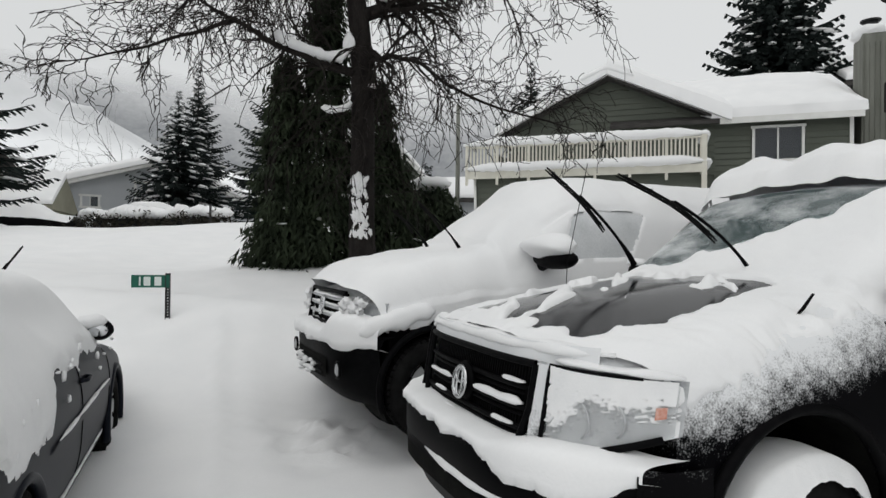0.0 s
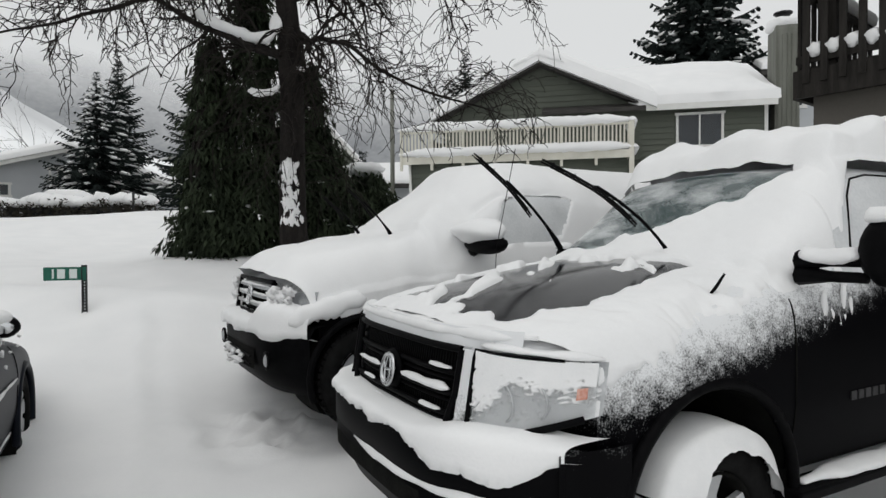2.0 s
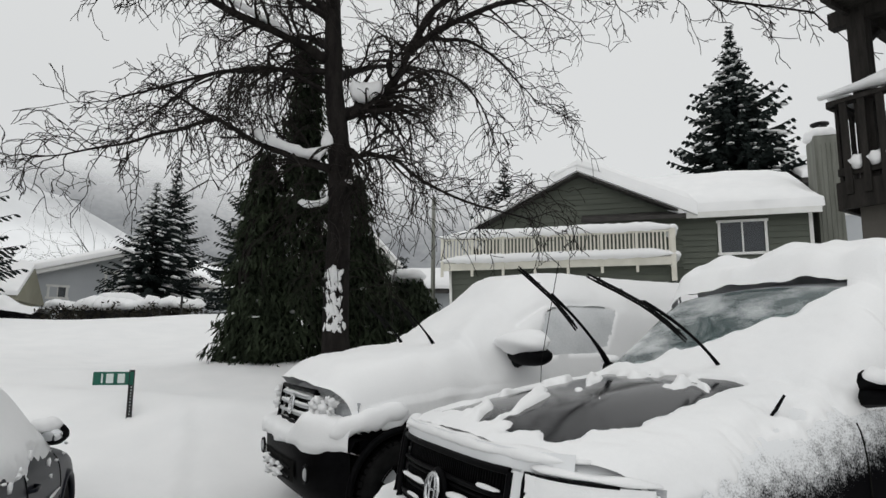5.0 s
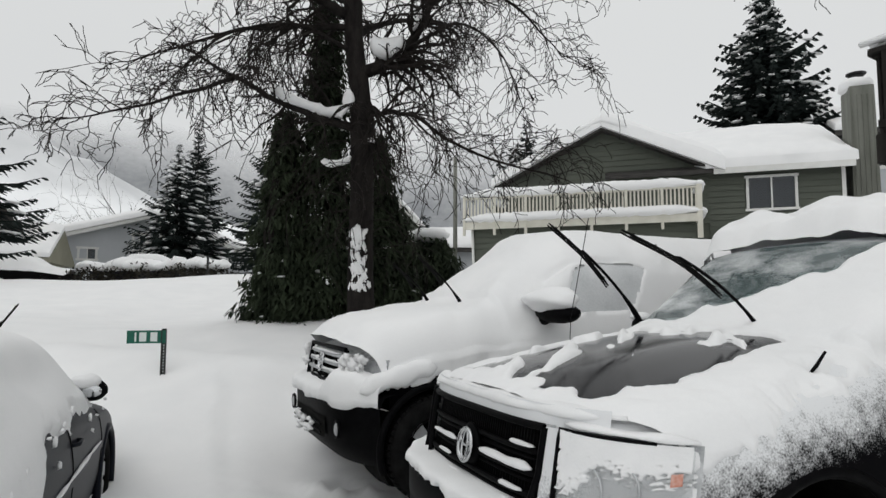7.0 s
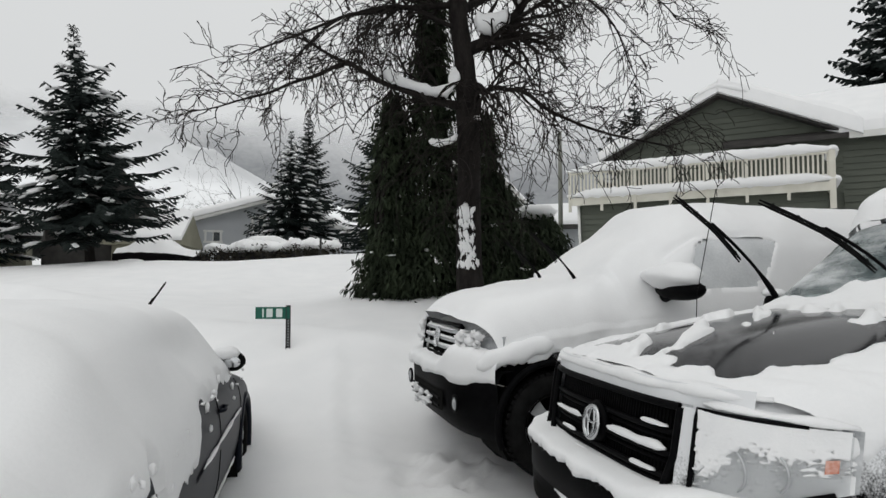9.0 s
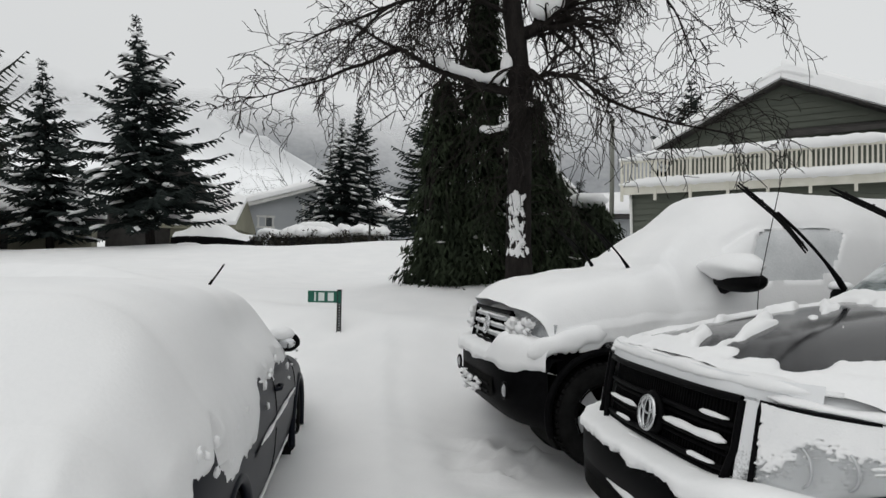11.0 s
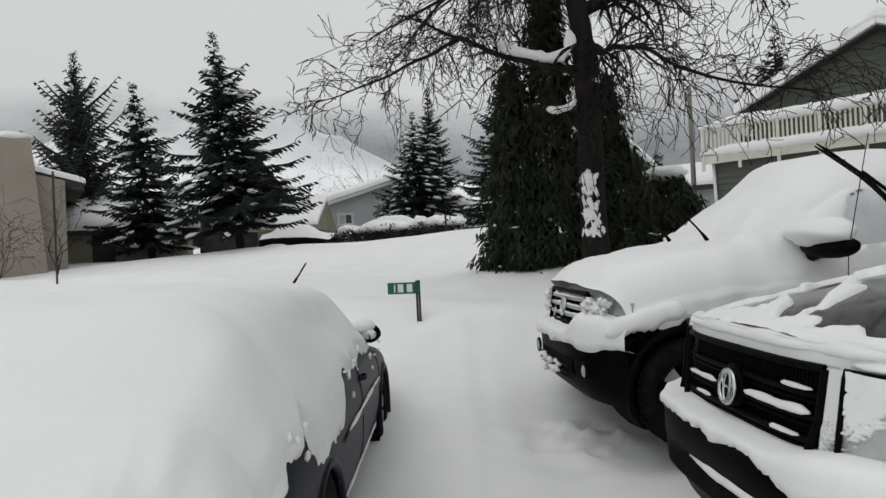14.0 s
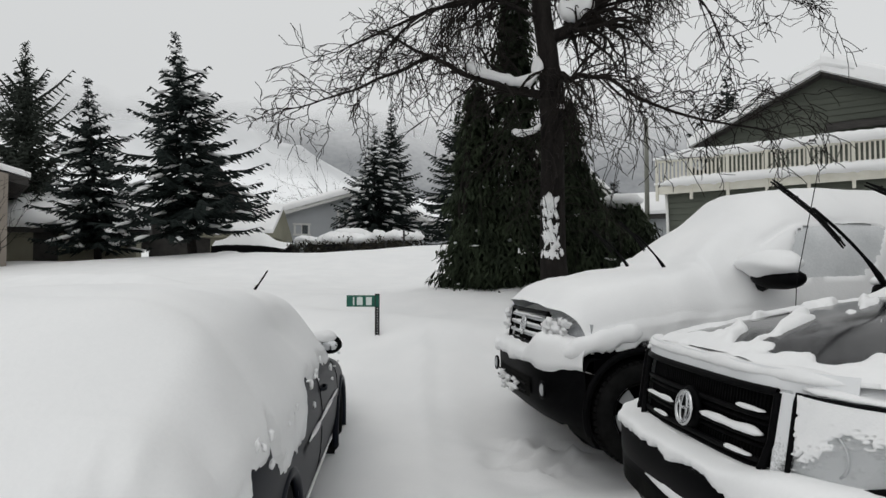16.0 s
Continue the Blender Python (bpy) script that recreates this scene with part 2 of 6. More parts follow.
def part(name, mesh, mat, parent=None, label="", smooth=False, bevel=0.0):
    me = bpy.data.meshes.new(name)
    me.from_pydata(mesh.v, [], mesh.f)
    bm = bmesh.new()
    bm.from_mesh(me)
    if bevel:
        bmesh.ops.bevel(bm, geom=[e for e in bm.edges if e.is_manifold and e.calc_face_angle(0) > 0.6], offset=bevel, segments=2, profile=0.5, affect="EDGES")
    bmesh.ops.recalc_face_normals(bm, faces=bm.faces)
    bm.to_mesh(me)
    bm.free()
    me.materials.append(mat)
    if smooth:
        me.shade_smooth()
    ob = new(name, me)
    if parent:
        ob.parent = parent
    if label:
        ob["label"] = label
    return ob


def thing(name, label, category, m=None, group="", kind=""):
    ob = new(name)
    if m:
        ob.matrix_world = m
    return tagged(ob, label, category, group, kind)


def lin(a, b, n):
    return [a + (b - a) * i / (n - 1) for i in range(n)]


def smooth01(a, b, x):
    t = min(1.0, max(0.0, (x - a) / (b - a)))
    return t * t * (3 - 2 * t)


def wave(x, y, z=0.0, k=1.0):
    return noise.noise(Vector((x * k, y * k, z * k)))


# ---- the snow-covered ground, one sheet to the hills ----
def ground_z(x, y):
    r = math.hypot(x, y)
    prof = [(-30, -0.2), (0, 0.0), (3.5, 0.02), (5.5, 0.22), (7.0, 0.62), (8.2, 0.92), (10, 1.18), (13, 1.30), (20, 1.48), (28, 1.72), (36, 2.1), (60, 3.6), (120, 7.0), (4000, 30.0)]
    t = y if y > 0 else 0.0
    t = 0.75 * t + 0.25 * r if y > 0 else 0.22 * r
    z = prof[-1][1]
    for (a, za), (b, zb) in zip(prof, prof[1:]):
        if a <= t < b:
            z = za + (zb - za) * smooth01(a, b, t) * 0.35 + (zb - za) * 0.65 * (t - a) / (b - a)
            break
    # bank beside the drive
    z += 0.17 * smooth01(4.6, 7.4, -x - 0.1 * y) * smooth01(30, 14, r) * smooth01(-2, 3, y)
    # pushed-up ridge on the street's far side
    q = 22.0 + 0.12 * x
    z += 0.30 * math.exp(-((y - q) / 1.1) ** 2) * smooth01(-2, -8, x) * (0.6 + 0.7 * wave(x, y, 3, 0.35))
    # the street itself, higher than the bank hides
    z += 0.42 * smooth01(-9, -14, x) * smooth01(13, 19, y) * smooth01(40, 28, y)
    # yard behind the parked cars
    z += 0.5 * smooth01(1.0, 5.0, x) * smooth01(8, 16, y) * smooth01(60, 30, r)
    z += 0.07 * wave(x, y, 0, 0.45) * smooth01(1.5, 6, r) + 0.025 * wave(x, y, 5, 1.7) * smooth01(60, 10, r)
    z += 0.05 * smooth01(0.05, 0.4, wave(x, y, 14, 0.28)) * smooth01(3, 6, r) * smooth01(70, 20, r)
    z += 0.16 * math.exp(-((y - 6.9 + 0.25 * x) / 0.55) ** 2) * smooth01(-1.0, -2.6, x) * (0.8 + 0.5 * wave(x, y, 6, 0.9))
    # mound under the cedars and rising ground round the hedge
    z += 0.19 * math.exp(-((x + 1.9) / 1.9) ** 2 - ((y - 11.3) / 1.3) ** 2)
    z += (0.30 + 0.80 * smooth01(-14.5, -8.5, x)) * smooth01(-22, -17, x) * smooth01(1, -4, x) * smooth01(14, 26, y) * smooth01(60, 36, y)
    z += 0.012 * wave(x, y, 8, 4.5) * smooth01(12, 4, r)
    # wheel-churned snow at the sport utility vehicle's nose
    z += 0.075 * math.exp(-((x + 0.90) / 0.55) ** 2 - ((y - 5.1) / 0.45) ** 2) * (0.5 + 1.2 * wave(x, y, 3, 4.5) + 1.8 * wave(x, y, 4, 7.5))
    # shallower snow where a car stood, with a low edge
    ex = x + 1.95 + 0.34 * (y - 5.4)
    z -= (0.05 * smooth01(-0.03, 0.05, ex + 0.06 * wave(x, y, 2, 2.0)) + 0.11 * smooth01(0.0, 0.75, ex)) * smooth01(2.2, 1.2, x) * smooth01(7.6, 7.3, y + 0.2 * wave(x, y, 9, 1.0)) * smooth01(2.0, 3.5, y)
    return z


def build_ground():
    def axis(near, far, step, n):
        a = [i * step / 2 for i in range(int(8 / step * 2))] + [8 + i * step for i in range(int((near - 8) / step) + 1)]
        return a + [near * (far / near) ** (i / n) for i in range(1, n + 1)]
    ax = axis(14, 3000, 0.16, 46)
    xs = [-v for v in reversed(ax[1:])] + ax
    ay = axis(16, 3000, 0.16, 46)
    ys = [-3000, -800, -200, -60, -25, -12, -6, -4, -3, -2, -1.4, -1, -0.7, -0.4, -0.2] + ay
    m = Mesh().grid(lambda x, y: (x, y, ground_z(x, y)), xs, ys)
    ob = part("ground", m, SNOW, None, "deep fresh white snow over drive, yard and street", True)
    tagged(ob, "", "snow", "", "structure")


build_ground()


# ---- vehicles ----
def catmull(vals, ts, t):
    t = min(max(t, ts[0]), ts[-1])
    i = 0
    while i < len(ts) - 2 and t > ts[i + 1]:
        i += 1
    a, b = ts[i], ts[i + 1]
    k = (t - a) / (b - a)
    p1, p2 = vals[i], vals[i + 1]
    m1 = (vals[i + 1] - vals[i - 1]) / (ts[i + 1] - ts[i - 1]) * (b - a) if i > 0 else (p2 - p1)
    m2 = (vals[i + 2] - vals[i]) / (ts[i + 2] - ts[i]) * (b - a) if i + 2 < len(ts) else (p2 - p1)
    d = p2 - p1
    lim = 2.0
    m1 = d * min(lim, max(0, m1 / d)) if abs(d) > 1e-9 else d * 0
    m2 = d * min(lim, max(0, m2 / d)) if abs(d) > 1e-9 else d * 0
    return (2 * k**3 - 3 * k**2 + 1) * p1 + (k**3 - 2 * k**2 + k) * m1 + (-2 * k**3 + 3 * k**2) * p2 + (k**3 - k**2) * m2


class Shell:
    """A car body as cross-sections along its length: u runs back from the nose, s from the top centre (0) to the sill (7)."""

    def __init__(self, stations, bow, bow_len, tail_bow=0.1):
        self.us = [u for u, _ in stations]
        self.sec = stations
        self.bow, self.bow_len, self.tail = bow, bow_len, tail_bow
        self.memo = {}

    def section(self, u):
        key = round(u, 4)
        if key not in self.memo:
            self.memo[key] = [(catmull([s[i][0] for _, s in self.sec], self.us, u), catmull([s[i][1] for _, s in self.sec], self.us, u)) for i in range(8)]
        return self.memo[key]

    def at(self, u, s):
        sec = self.section(u)
        q = 7 - abs(s)
        idx = list(range(8))
        v, z = catmull([p[0] for p in sec], idx, q), catmull([p[1] for p in sec], idx, q)
        v = math.copysign(max(v, 0), s)
        back = self.bow * abs(v) ** 4 * smooth01(self.bow_len, 0, u - self.us[0])
        fore = self.tail * abs(v) ** 4 * smooth01(self.bow_len, 0, self.us[-1] - u)
        return Vector((u + back - fore, v, z))

    def normal(self, u, s):
        e = 0.02
        a = self.at(min(u + e, self.us[-1]), s) - self.at(max(u - e, self.us[0]), s)
        b = self.at(u, min(s + 0.06, 7)) - self.at(u, max(s - 0.06, -7))
        n = a.cross(b)
        n = n.normalized() if n.length > 1e-9 else Vector((0, 0, 1))
        return n if n.dot(Vector((0, self.at(u, s).y, 0.4))) >= 0 else -n


def arched(arches, p):
    return any((p.x - a) ** 2 + (p.z - b) ** 2 < r * r and abs(p.y) > 0.5 for a, b, r in arches)


def build_shell(car, sh, paint, arches, windows, nu=90):
    us, ss = lin(sh.us[0], sh.us[-1], nu), lin(-7, 7, 85)

    def keep(u, s):
        p = sh.at(u, s)
        if arched(arches, p):
            return False
        return not any(u0 < u < u1 and s0 < s < s1 for u0, u1, s0, s1 in windows)
    m = Mesh().grid(lambda u, s: sh.at(u, s), us, ss, keep)
    for u in (us[0], us[-1]):
        m.grid(lambda k, s: Vector((sh.at(u, s).x - (-0.09 if u == us[0] else -0.04) * (1 - abs(s) / 7), sh.at(u, s).y * k, 0.6 + (sh.at(u, s).z - 0.6) * k)), lin(0.05, 1, 6), ss)
    body = part("body", m, paint, car, "", True)
    m = Mesh()
    m.box(((sh.us[0] + sh.us[-1]) / 2, 0, 0.42), (sh.us[-1] - sh.us[0] - 0.5, 1.5, 0.12))
    part("underbody", m, DARK, car)
    return body


def patch(sh, u0, u1, s0, s1, off, nu=14, ns=14):
    return Mesh().grid(lambda u, s: sh.at(u, s) + off * sh.normal(u, s), lin(u0, u1, nu), lin(s0, s1, ns))


def build_snow(car, sh, thick, u0, u1, s_max, name="snow_cover", label="", nu=150, ns=110, up=0.75, arches=()):
    def fn(u, s):
        p, n = sh.at(u, s), sh.normal(u, s)
        d = (n * (1 - up) + Vector((0, 0, up))) if abs(s) < 4.3 else (n * 0.8 + Vector((0, 0, 0.2)))
        return p + d * thick(u, s, p)

    def keep(u, s):
        p = sh.at(u, s)
        return thick(u, s, p) > -0.045 and not arched(arches, p)
    return part(name, Mesh().grid(fn, lin(u0, u1, nu), lin(-s_max, s_max, ns), keep), SNOW, car, label, True)


def build_wheel(car, u, v, z, r, width, spokes, snow=0.0, side=1):
    w = new("wheel")
    w.parent = car
    w.matrix_local = Matrix.Translation((u, v, z))

    def ring(prof, n=48):
        m = Mesh()
        k = len(prof)
        for i in range(n):
            a = 2 * math.pi * i / n
            m.v += [(rr * math.cos(a), side * yy, rr * math.sin(a)) for rr, yy in prof]
        m.f = [(i * k + j, i * k + j + 1, ((i + 1) % n) * k + j + 1, ((i + 1) % n) * k + j) for i in range(n) for j in range(k - 1)]
        return m
    h = width / 2
    q = r * 0.62
    part("tyre", ring([(q, -h * 0.8), (q * 1.1, -h), (r * 0.93, -h), (r, -h * 0.7), (r, h * 0.7), (r * 0.96, h * 0.95), (r * 0.82, h * 1.05), (q * 1.06, h), (q, h * 0.8)]), RUBBER, w, "", True)
    m = Mesh()
    for i in range(48):  # tread blocks
        a = 2 * math.pi * i / 48
        m.box((r * math.cos(a), side * h * 0.5, r * math.sin(a)), (0.035, h * 0.7, 0.03), Matrix.Rotation(-a, 3, "Y") @ Matrix.Rotation(math.pi / 2, 3, "Y"))
    part("tread", m, RUBBER, w)
    rim = part("rim", ring([(q, h * 0.85), (q * 0.97, h * 0.95), (q * 0.93, h * 0.8), (q * 0.9, -h * 0.2), (q * 0.3, -h * 0.25), (0.01, -h * 0.25)]), DARK, w, "", True)
    m = Mesh()
    for i in range(spokes):
        a = 2 * math.pi * i / spokes + 0.3
        d = Vector((math.cos(a), 0, math.sin(a)))
        t = Vector((-d.z, 0, d.x))
        pts = []
        for f, wd, yy in ((0.12, 0.05, 0.72), (0.55, 0.042, 0.66), (0.97, 0.06, 0.8)):
            for e, dy in ((-1, 0), (1, 0), (1, -0.03), (-1, -0.03)):
                p = d * (q * f) + t * (e * wd)
                pts.append((p.x, side * (h * yy + dy), p.z))
        fs = []
        for k in range(2):
            fs += [(k * 4 + j, k * 4 + (j + 1) % 4, k * 4 + 4 + (j + 1) % 4, k * 4 + 4 + j) for j in range(4)]
        m.add(pts, fs)
    part("spokes", m, ALLOY, w, "silver alloy spokes")
    part("hub_cap", ring([(0.001, h * 0.82), (0.06, h * 0.8), (0.075, h * 0.6)], 20), ALLOY, w, "", True)
    if snow:
        def fn(a, b):
            cap = snow * smooth01(1.35, 0.5, abs(a)) * (1 + 0.25 * wave(a * 2, 1, u, 1))
            lip = smooth01(0.7, 1.0, b)
            rr = r + cap * (1 - 0.35 * b * b) - lip * (0.085 + 0.11 * smooth01(0.05, 0.8, a) + 0.02 * wave(a * 4, 3, u, 1) + 0.006 * wave(a * 14, 5, u, 1) - 0.05 * smooth01(0.5, 1.2, abs(a)))
            return (-rr * math.sin(a), side * h * (b + 0.45 * smooth01(0.3, 0.75, b)), rr * math.cos(a))
        part("wheel_snow", Mesh().grid(fn, lin(-1.3, 1.3, 90), lin(-1, 1, 16)), CLOD, w, "snow heaped on the tyre", True)
    return w


def build_arch(car, arch, v, paint):
    u, z, r = arch
    m = Mesh()
    pts = [(u + (r + 0.01) * math.cos(a), v, z + (r + 0.01) * math.sin(a)) for a in lin(-0.35, math.pi + 0.35, 30)]
    m.tube(pts, 0.028, 8)
    part("arch_flare", m, paint, car, "", True)
    s = math.copysign(1, v)
    well = Mesh().grid(lambda a, y: (u + (r + 0.005) * math.cos(a), s * y, z + (r + 0.005) * math.sin(a)), lin(-0.6, math.pi + 0.6, 24), lin(0.42, abs(v) - 0.01, 4))
    well.grid(lambda a, k: (u + k * r * math.cos(a), s * 0.42, z + k * r * math.sin(a)), lin(0, 2 * math.pi, 24), lin(0, 1, 3))
    part("wheel_well", well, DARK, car)


def build_wiper(car, base, tip, bend=0.05, blade=0.55, thick=1.0):
    """A raised wiper: an arched arm with a sprung blade hung under it."""
    a, b = Vector(base), Vector(tip)
    w = new("wiper")
    w.parent = car
    d = (b - a).normalized()
    rise_way = -d.cross(Vector((0, 1, 0))).normalized()

    def at(k, lift=0.0):
        return a + (b - a) * k + rise_way * (bend * math.sin(math.pi * k ** 0.8) + lift)
    k0 = 1 - blade
    part("wiper_arm", Mesh().tube([at(k) for k in lin(0, 0.68, 10)], [0.019 * thick, 0.017 * thick, 0.013 * thick] + [0.009 * thick] * 7, 6), PLASTIC, w, "", True)
    m = Mesh()
    hang = [-0.012 - 0.026 * max(0.0, 1 - 2.2 * k) for k in lin(0, 1, 11)]
    ks = lin(k0, 1, 11)
    m.tube([at(k, h) for k, h in zip(ks, hang)], [0.005 * thick] + [0.008 * thick] * 9 + [0.004 * thick], 5)
    m.tube([at(k, h - 0.016 * thick) for k, h in zip(ks, hang)], [0.005 * thick] + [0.007 * thick] * 9 + [0.004 * thick], 5)
    for i in (1, 3, 5, 7, 9):
        m.tube([at(ks[i], hang[i] + 0.012), at(ks[i], hang[i] - 0.016 * thick)], 0.006 * thick, 4)
    part("wiper_blade", m, RUBBER, w)
    return w


def car_frame(x, y, deg, z):
    """A car's place: its own x runs back from the nose, y to its right-hand side."""
    return pose(x, y, z, 0, 0, deg)


def ledge(car, path, width, height, seed, name="snow_ledge", label="snow lying on the bumper", lumps=0.5, mat=None):
    """A rounded, uneven roll of snow along a path of points."""
    pts = [Vector(p) for p in path]
    m = Mesh()
    n, k = len(pts), 10
    rows = []
    for i, p in enumerate(pts):
        d = (pts[min(i + 1, n - 1)] - pts[max(i - 1, 0)]).normalized()
        out = d.cross(Vector((0, 0, 1))).normalized()
        end = smooth01(0, 0.12, i / (n - 1)) * smooth01(1, 0.88, i / (n - 1))
        w = width * (0.35 + 0.65 * end) * (1 + lumps * wave(p.x * 5, p.y * 5, seed))
        h = height * (0.3 + 0.7 * end) * (1 + lumps * wave(p.x * 7, p.y * 7, seed + 4))
        for j in range(k):
            a = 2 * math.pi * j / k
            q = p + out * (math.cos(a) * w) + Vector((0, 0, math.sin(a) * h * (1.0 if math.sin(a) > 0 else 0.45 + 0.5 * abs(wave(p.x * 14, p.y * 14, seed + 9)))))
            rows.append(q)
    m.add(rows, [(i * k + j, i * k + (j + 1) % k, (i + 1) * k + (j + 1) % k, (i + 1) * k + j) for i in range(n - 1) for j in range(k)] + [tuple(range(k)), tuple(range((n - 1) * k, n * k))])
    return part(name, m, mat or CLOD, car, label, True)


def emblem(parent, c, w, h, tilt):
    m = Mesh()
    for a, b, ox, oz in ((w, h, 0, 0), (w * 0.42, h * 0.9, 0, 0), (w * 0.78, h * 0.45, 0, h * 0.42)):
        m.tube([(c[0] - tilt * (oz + b * math.sin(t)), c[1] + ox + a * math.cos(t), c[2] + oz + b * math.sin(t)) for t in lin(0, 2 * math.pi, 29)], 0.0075 if a < w else 0.011, 6, False)
    part("badge", m, CHROME, parent, "oval chrome badge", True)


def build_truck():
    car = thing("pickup_truck", "black full-size pickup truck half buried under wind-blown snow", "truck", car_frame(-0.012, 2.82, 22.5, 0.05), "parked vehicles")
    st = [
        (0.17, [(0.90, 0.50), (0.95, 0.75), (0.95, 0.97), (0.90, 1.11), (0.74, 1.165), (0.50, 1.19), (0.25, 1.205), (0, 1.21)]),
        (0.32, [(0.93, 0.50), (0.97, 0.75), (0.97, 0.98), (0.92, 1.13), (0.76, 1.21), (0.51, 1.24), (0.25, 1.262), (0, 1.27)]),
        (0.70, [(0.95, 0.5), (0.99, 0.78), (1.0, 1.00), (0.95, 1.17), (0.78, 1.27), (0.52, 1.315), (0.26, 1.35), (0, 1.355)]),
        (1.20, [(0.95, 0.5), (1.0, 0.8), (1.0, 1.03), (0.96, 1.22), (0.80, 1.34), (0.53, 1.395), (0.26, 1.43), (0, 1.435)]),
        (1.66, [(0.95, 0.5), (1.0, 0.8), (1.0, 1.06), (0.97, 1.28), (0.82, 1.40), (0.56, 1.46), (0.28, 1.48), (0, 1.485)]),
        (2.02, [(0.95, 0.5), (1.0, 0.8), (1.0, 1.08), (0.97, 1.30), (0.82, 1.59), (0.62, 1.69), (0.32, 1.72), (0, 1.73)]),
        (2.38, [(0.95, 0.5), (1.0, 0.8), (1.0, 1.1), (0.97, 1.32), (0.82, 1.80), (0.68, 1.94), (0.35, 1.985), (0, 2.0)]),
        (2.70, [(0.95, 0.5), (1.0, 0.8), (1.0, 1.1), (0.97, 1.33), (0.83, 1.84), (0.70, 1.98), (0.36, 2.02), (0, 2.03)]),
        (4.30, [(0.95, 0.5), (1.0, 0.8), (1.0, 1.1), (0.97, 1.33), (0.83, 1.84), (0.70, 1.98), (0.36, 2.02), (0, 2.03)]),
        (4.42, [(0.95, 0.5), (1.0, 0.8), (1.0, 1.1), (0.97, 1.30), (0.92, 1.33), (0.70, 1.34), (0.36, 1.34), (0, 1.34)]),
        (5.75, [(0.95, 0.5), (1.0, 0.8), (1.0, 1.1), (0.97, 1.30), (0.92, 1.33), (0.70, 1.34), (0.36, 1.34), (0, 1.34)]),
    ]
    sh = Shell(st, 0.45, 1.3)
    arches = [(1.17, 0.43, 0.53), (4.75, 0.43, 0.53)]
    build_shell(car, sh, TRUCK, arches, [(1.74, 2.34, -2.6, 2.6), (2.5, 3.15, 2.45, 3.85), (2.5, 3.15, -3.85, -2.45), (3.25, 4.1, 2.45, 3.85), (3.25, 4.1, -3.85, -2.45)])
    part("bonnet", patch(sh, 0.30, 1.64, -2.9, 2.9, 0.003, 40, 30), GLOSS, car, "glossy black bonnet swept clear in streaks", True)
    part("windscreen", patch(sh, 1.72, 2.36, -2.65, 2.65, 0.004), ICED, car, "tinted windscreen partly cleared of snow", True)
    # near-black sheet inside the shell stands in for the cabin's shade
    part("cabin_shade_sheet", patch(sh, 1.64, 4.2, -4.1, 4.1, -0.13, 30, 30), DARK, car, "near-black sheet standing for the shaded cabin interior")
    part("dashboard", Mesh().tube([(2.05, -0.75, 1.42), (1.98, 0, 1.45), (2.05, 0.75, 1.42)], 0.14, 10), PLASTIC, car, "", True)
    for s in (-1, 1):
        for a, b in ((2.48, 3.17), (3.23, 4.12)):
            part("side_window", patch(sh, a - (0.3 if a < 3 else 0), b, s * 2.4, s * 3.9, 0.003), FROST, car, "snow-frosted side window", True)
            part("window_gasket", Mesh().tube([sh.at(u, s * q) + 0.006 * sh.normal(u, s * q) for u, q in [(a - 0.22, 3.7), (a - 0.06, 3.0), (a + 0.04, 2.6), (a + 0.2, 2.47), (b - 0.1, 2.45), (b, 2.5), (b, 3.7)]], 0.006, 6), DARK, car, "", True)
        for ar in arches:
            build_arch(car, ar, s * 0.985, PLASTIC)
            build_wheel(car, ar[0], s * 0.86, 0.34, 0.40, 0.28, 5, 0.065, s)

    def thick(u, s, p):
        v, k = -p.y, p.z
        n = wave(u * 2.2, v * 2.2 + p.z, 1.0)
        f = wave(u * 7, v * 7, 2.0 + 7 * p.z)
        g = wave(u * 17, v * 17, 3.0 + 17 * p.z)
        if u < 1.66:
            streak = wave((u - v) * 1.6, (u + v) * 5.5, 7.0) + 0.5 * wave((u - v) * 4, (u + v) * 13, 8.0)
            inside = smooth01(-0.72, -0.5, v) * smooth01(0.64, 0.54, v + 0.10 * smooth01(0.9, 1.5, u) + 0.08 * n + 0.05 * f) * smooth01(0.26, 0.40, u + 0.1 * f) * smooth01(1.58, 1.42, u + 0.08 * f)
            t = 0.026 + 0.010 * n + 0.006 * f
            t -= inside * (0.041 + 0.10 * streak + 0.022 * smooth01(-0.1, 0.35, v) - 0.012 * smooth01(0.9, 0.4, u) * smooth01(0.2, -0.2, v))
            t = min(t, 0.045) + 0.02 * smooth01(0.65, 0.9, abs(v))
        elif u < 2.36:
            k = (u - 1.66) / 0.70
            edge = k - (0.10 + 0.36 * (v + 0.8) + 0.30 * max(0.0, v - 0.05) + 2.2 * max(0.0, v - 0.42)) + 0.30 * n + 0.12 * f + 0.05 * g
            t = 0.034 + 0.014 * n + 0.03 * smooth01(0.55, 0.85, v) - 0.075 * smooth01(-0.16, 0.12, edge)
        else:
            t = (0.20 + 0.13 * smooth01(2.5, 3.3, u) + 0.06 * n + 0.07 * wave(u * 4, v * 3, 4.0) + 0.02 * f) * smooth01(2.32, 2.47, u + 0.015 * f)
            t = max(t, 0.035)
        a = abs(s)
        if u > 2.2:
            t *= 0.15 + 0.85 * smooth01(3.0, 1.9, a)
            t = t if a < 2.2 else min(t, 0.012 + 0.10 * smooth01(3.0, 2.2, a))
        if u > 2.50 - 0.22 * (a - 2.5) + 0.03 * f and 2.46 + 0.06 * f < a < 3.75 + 0.2 * f:
            return -0.05
        low = 0.92 + 0.24 * u + 0.09 * f + 0.06 * n + 0.05 * g
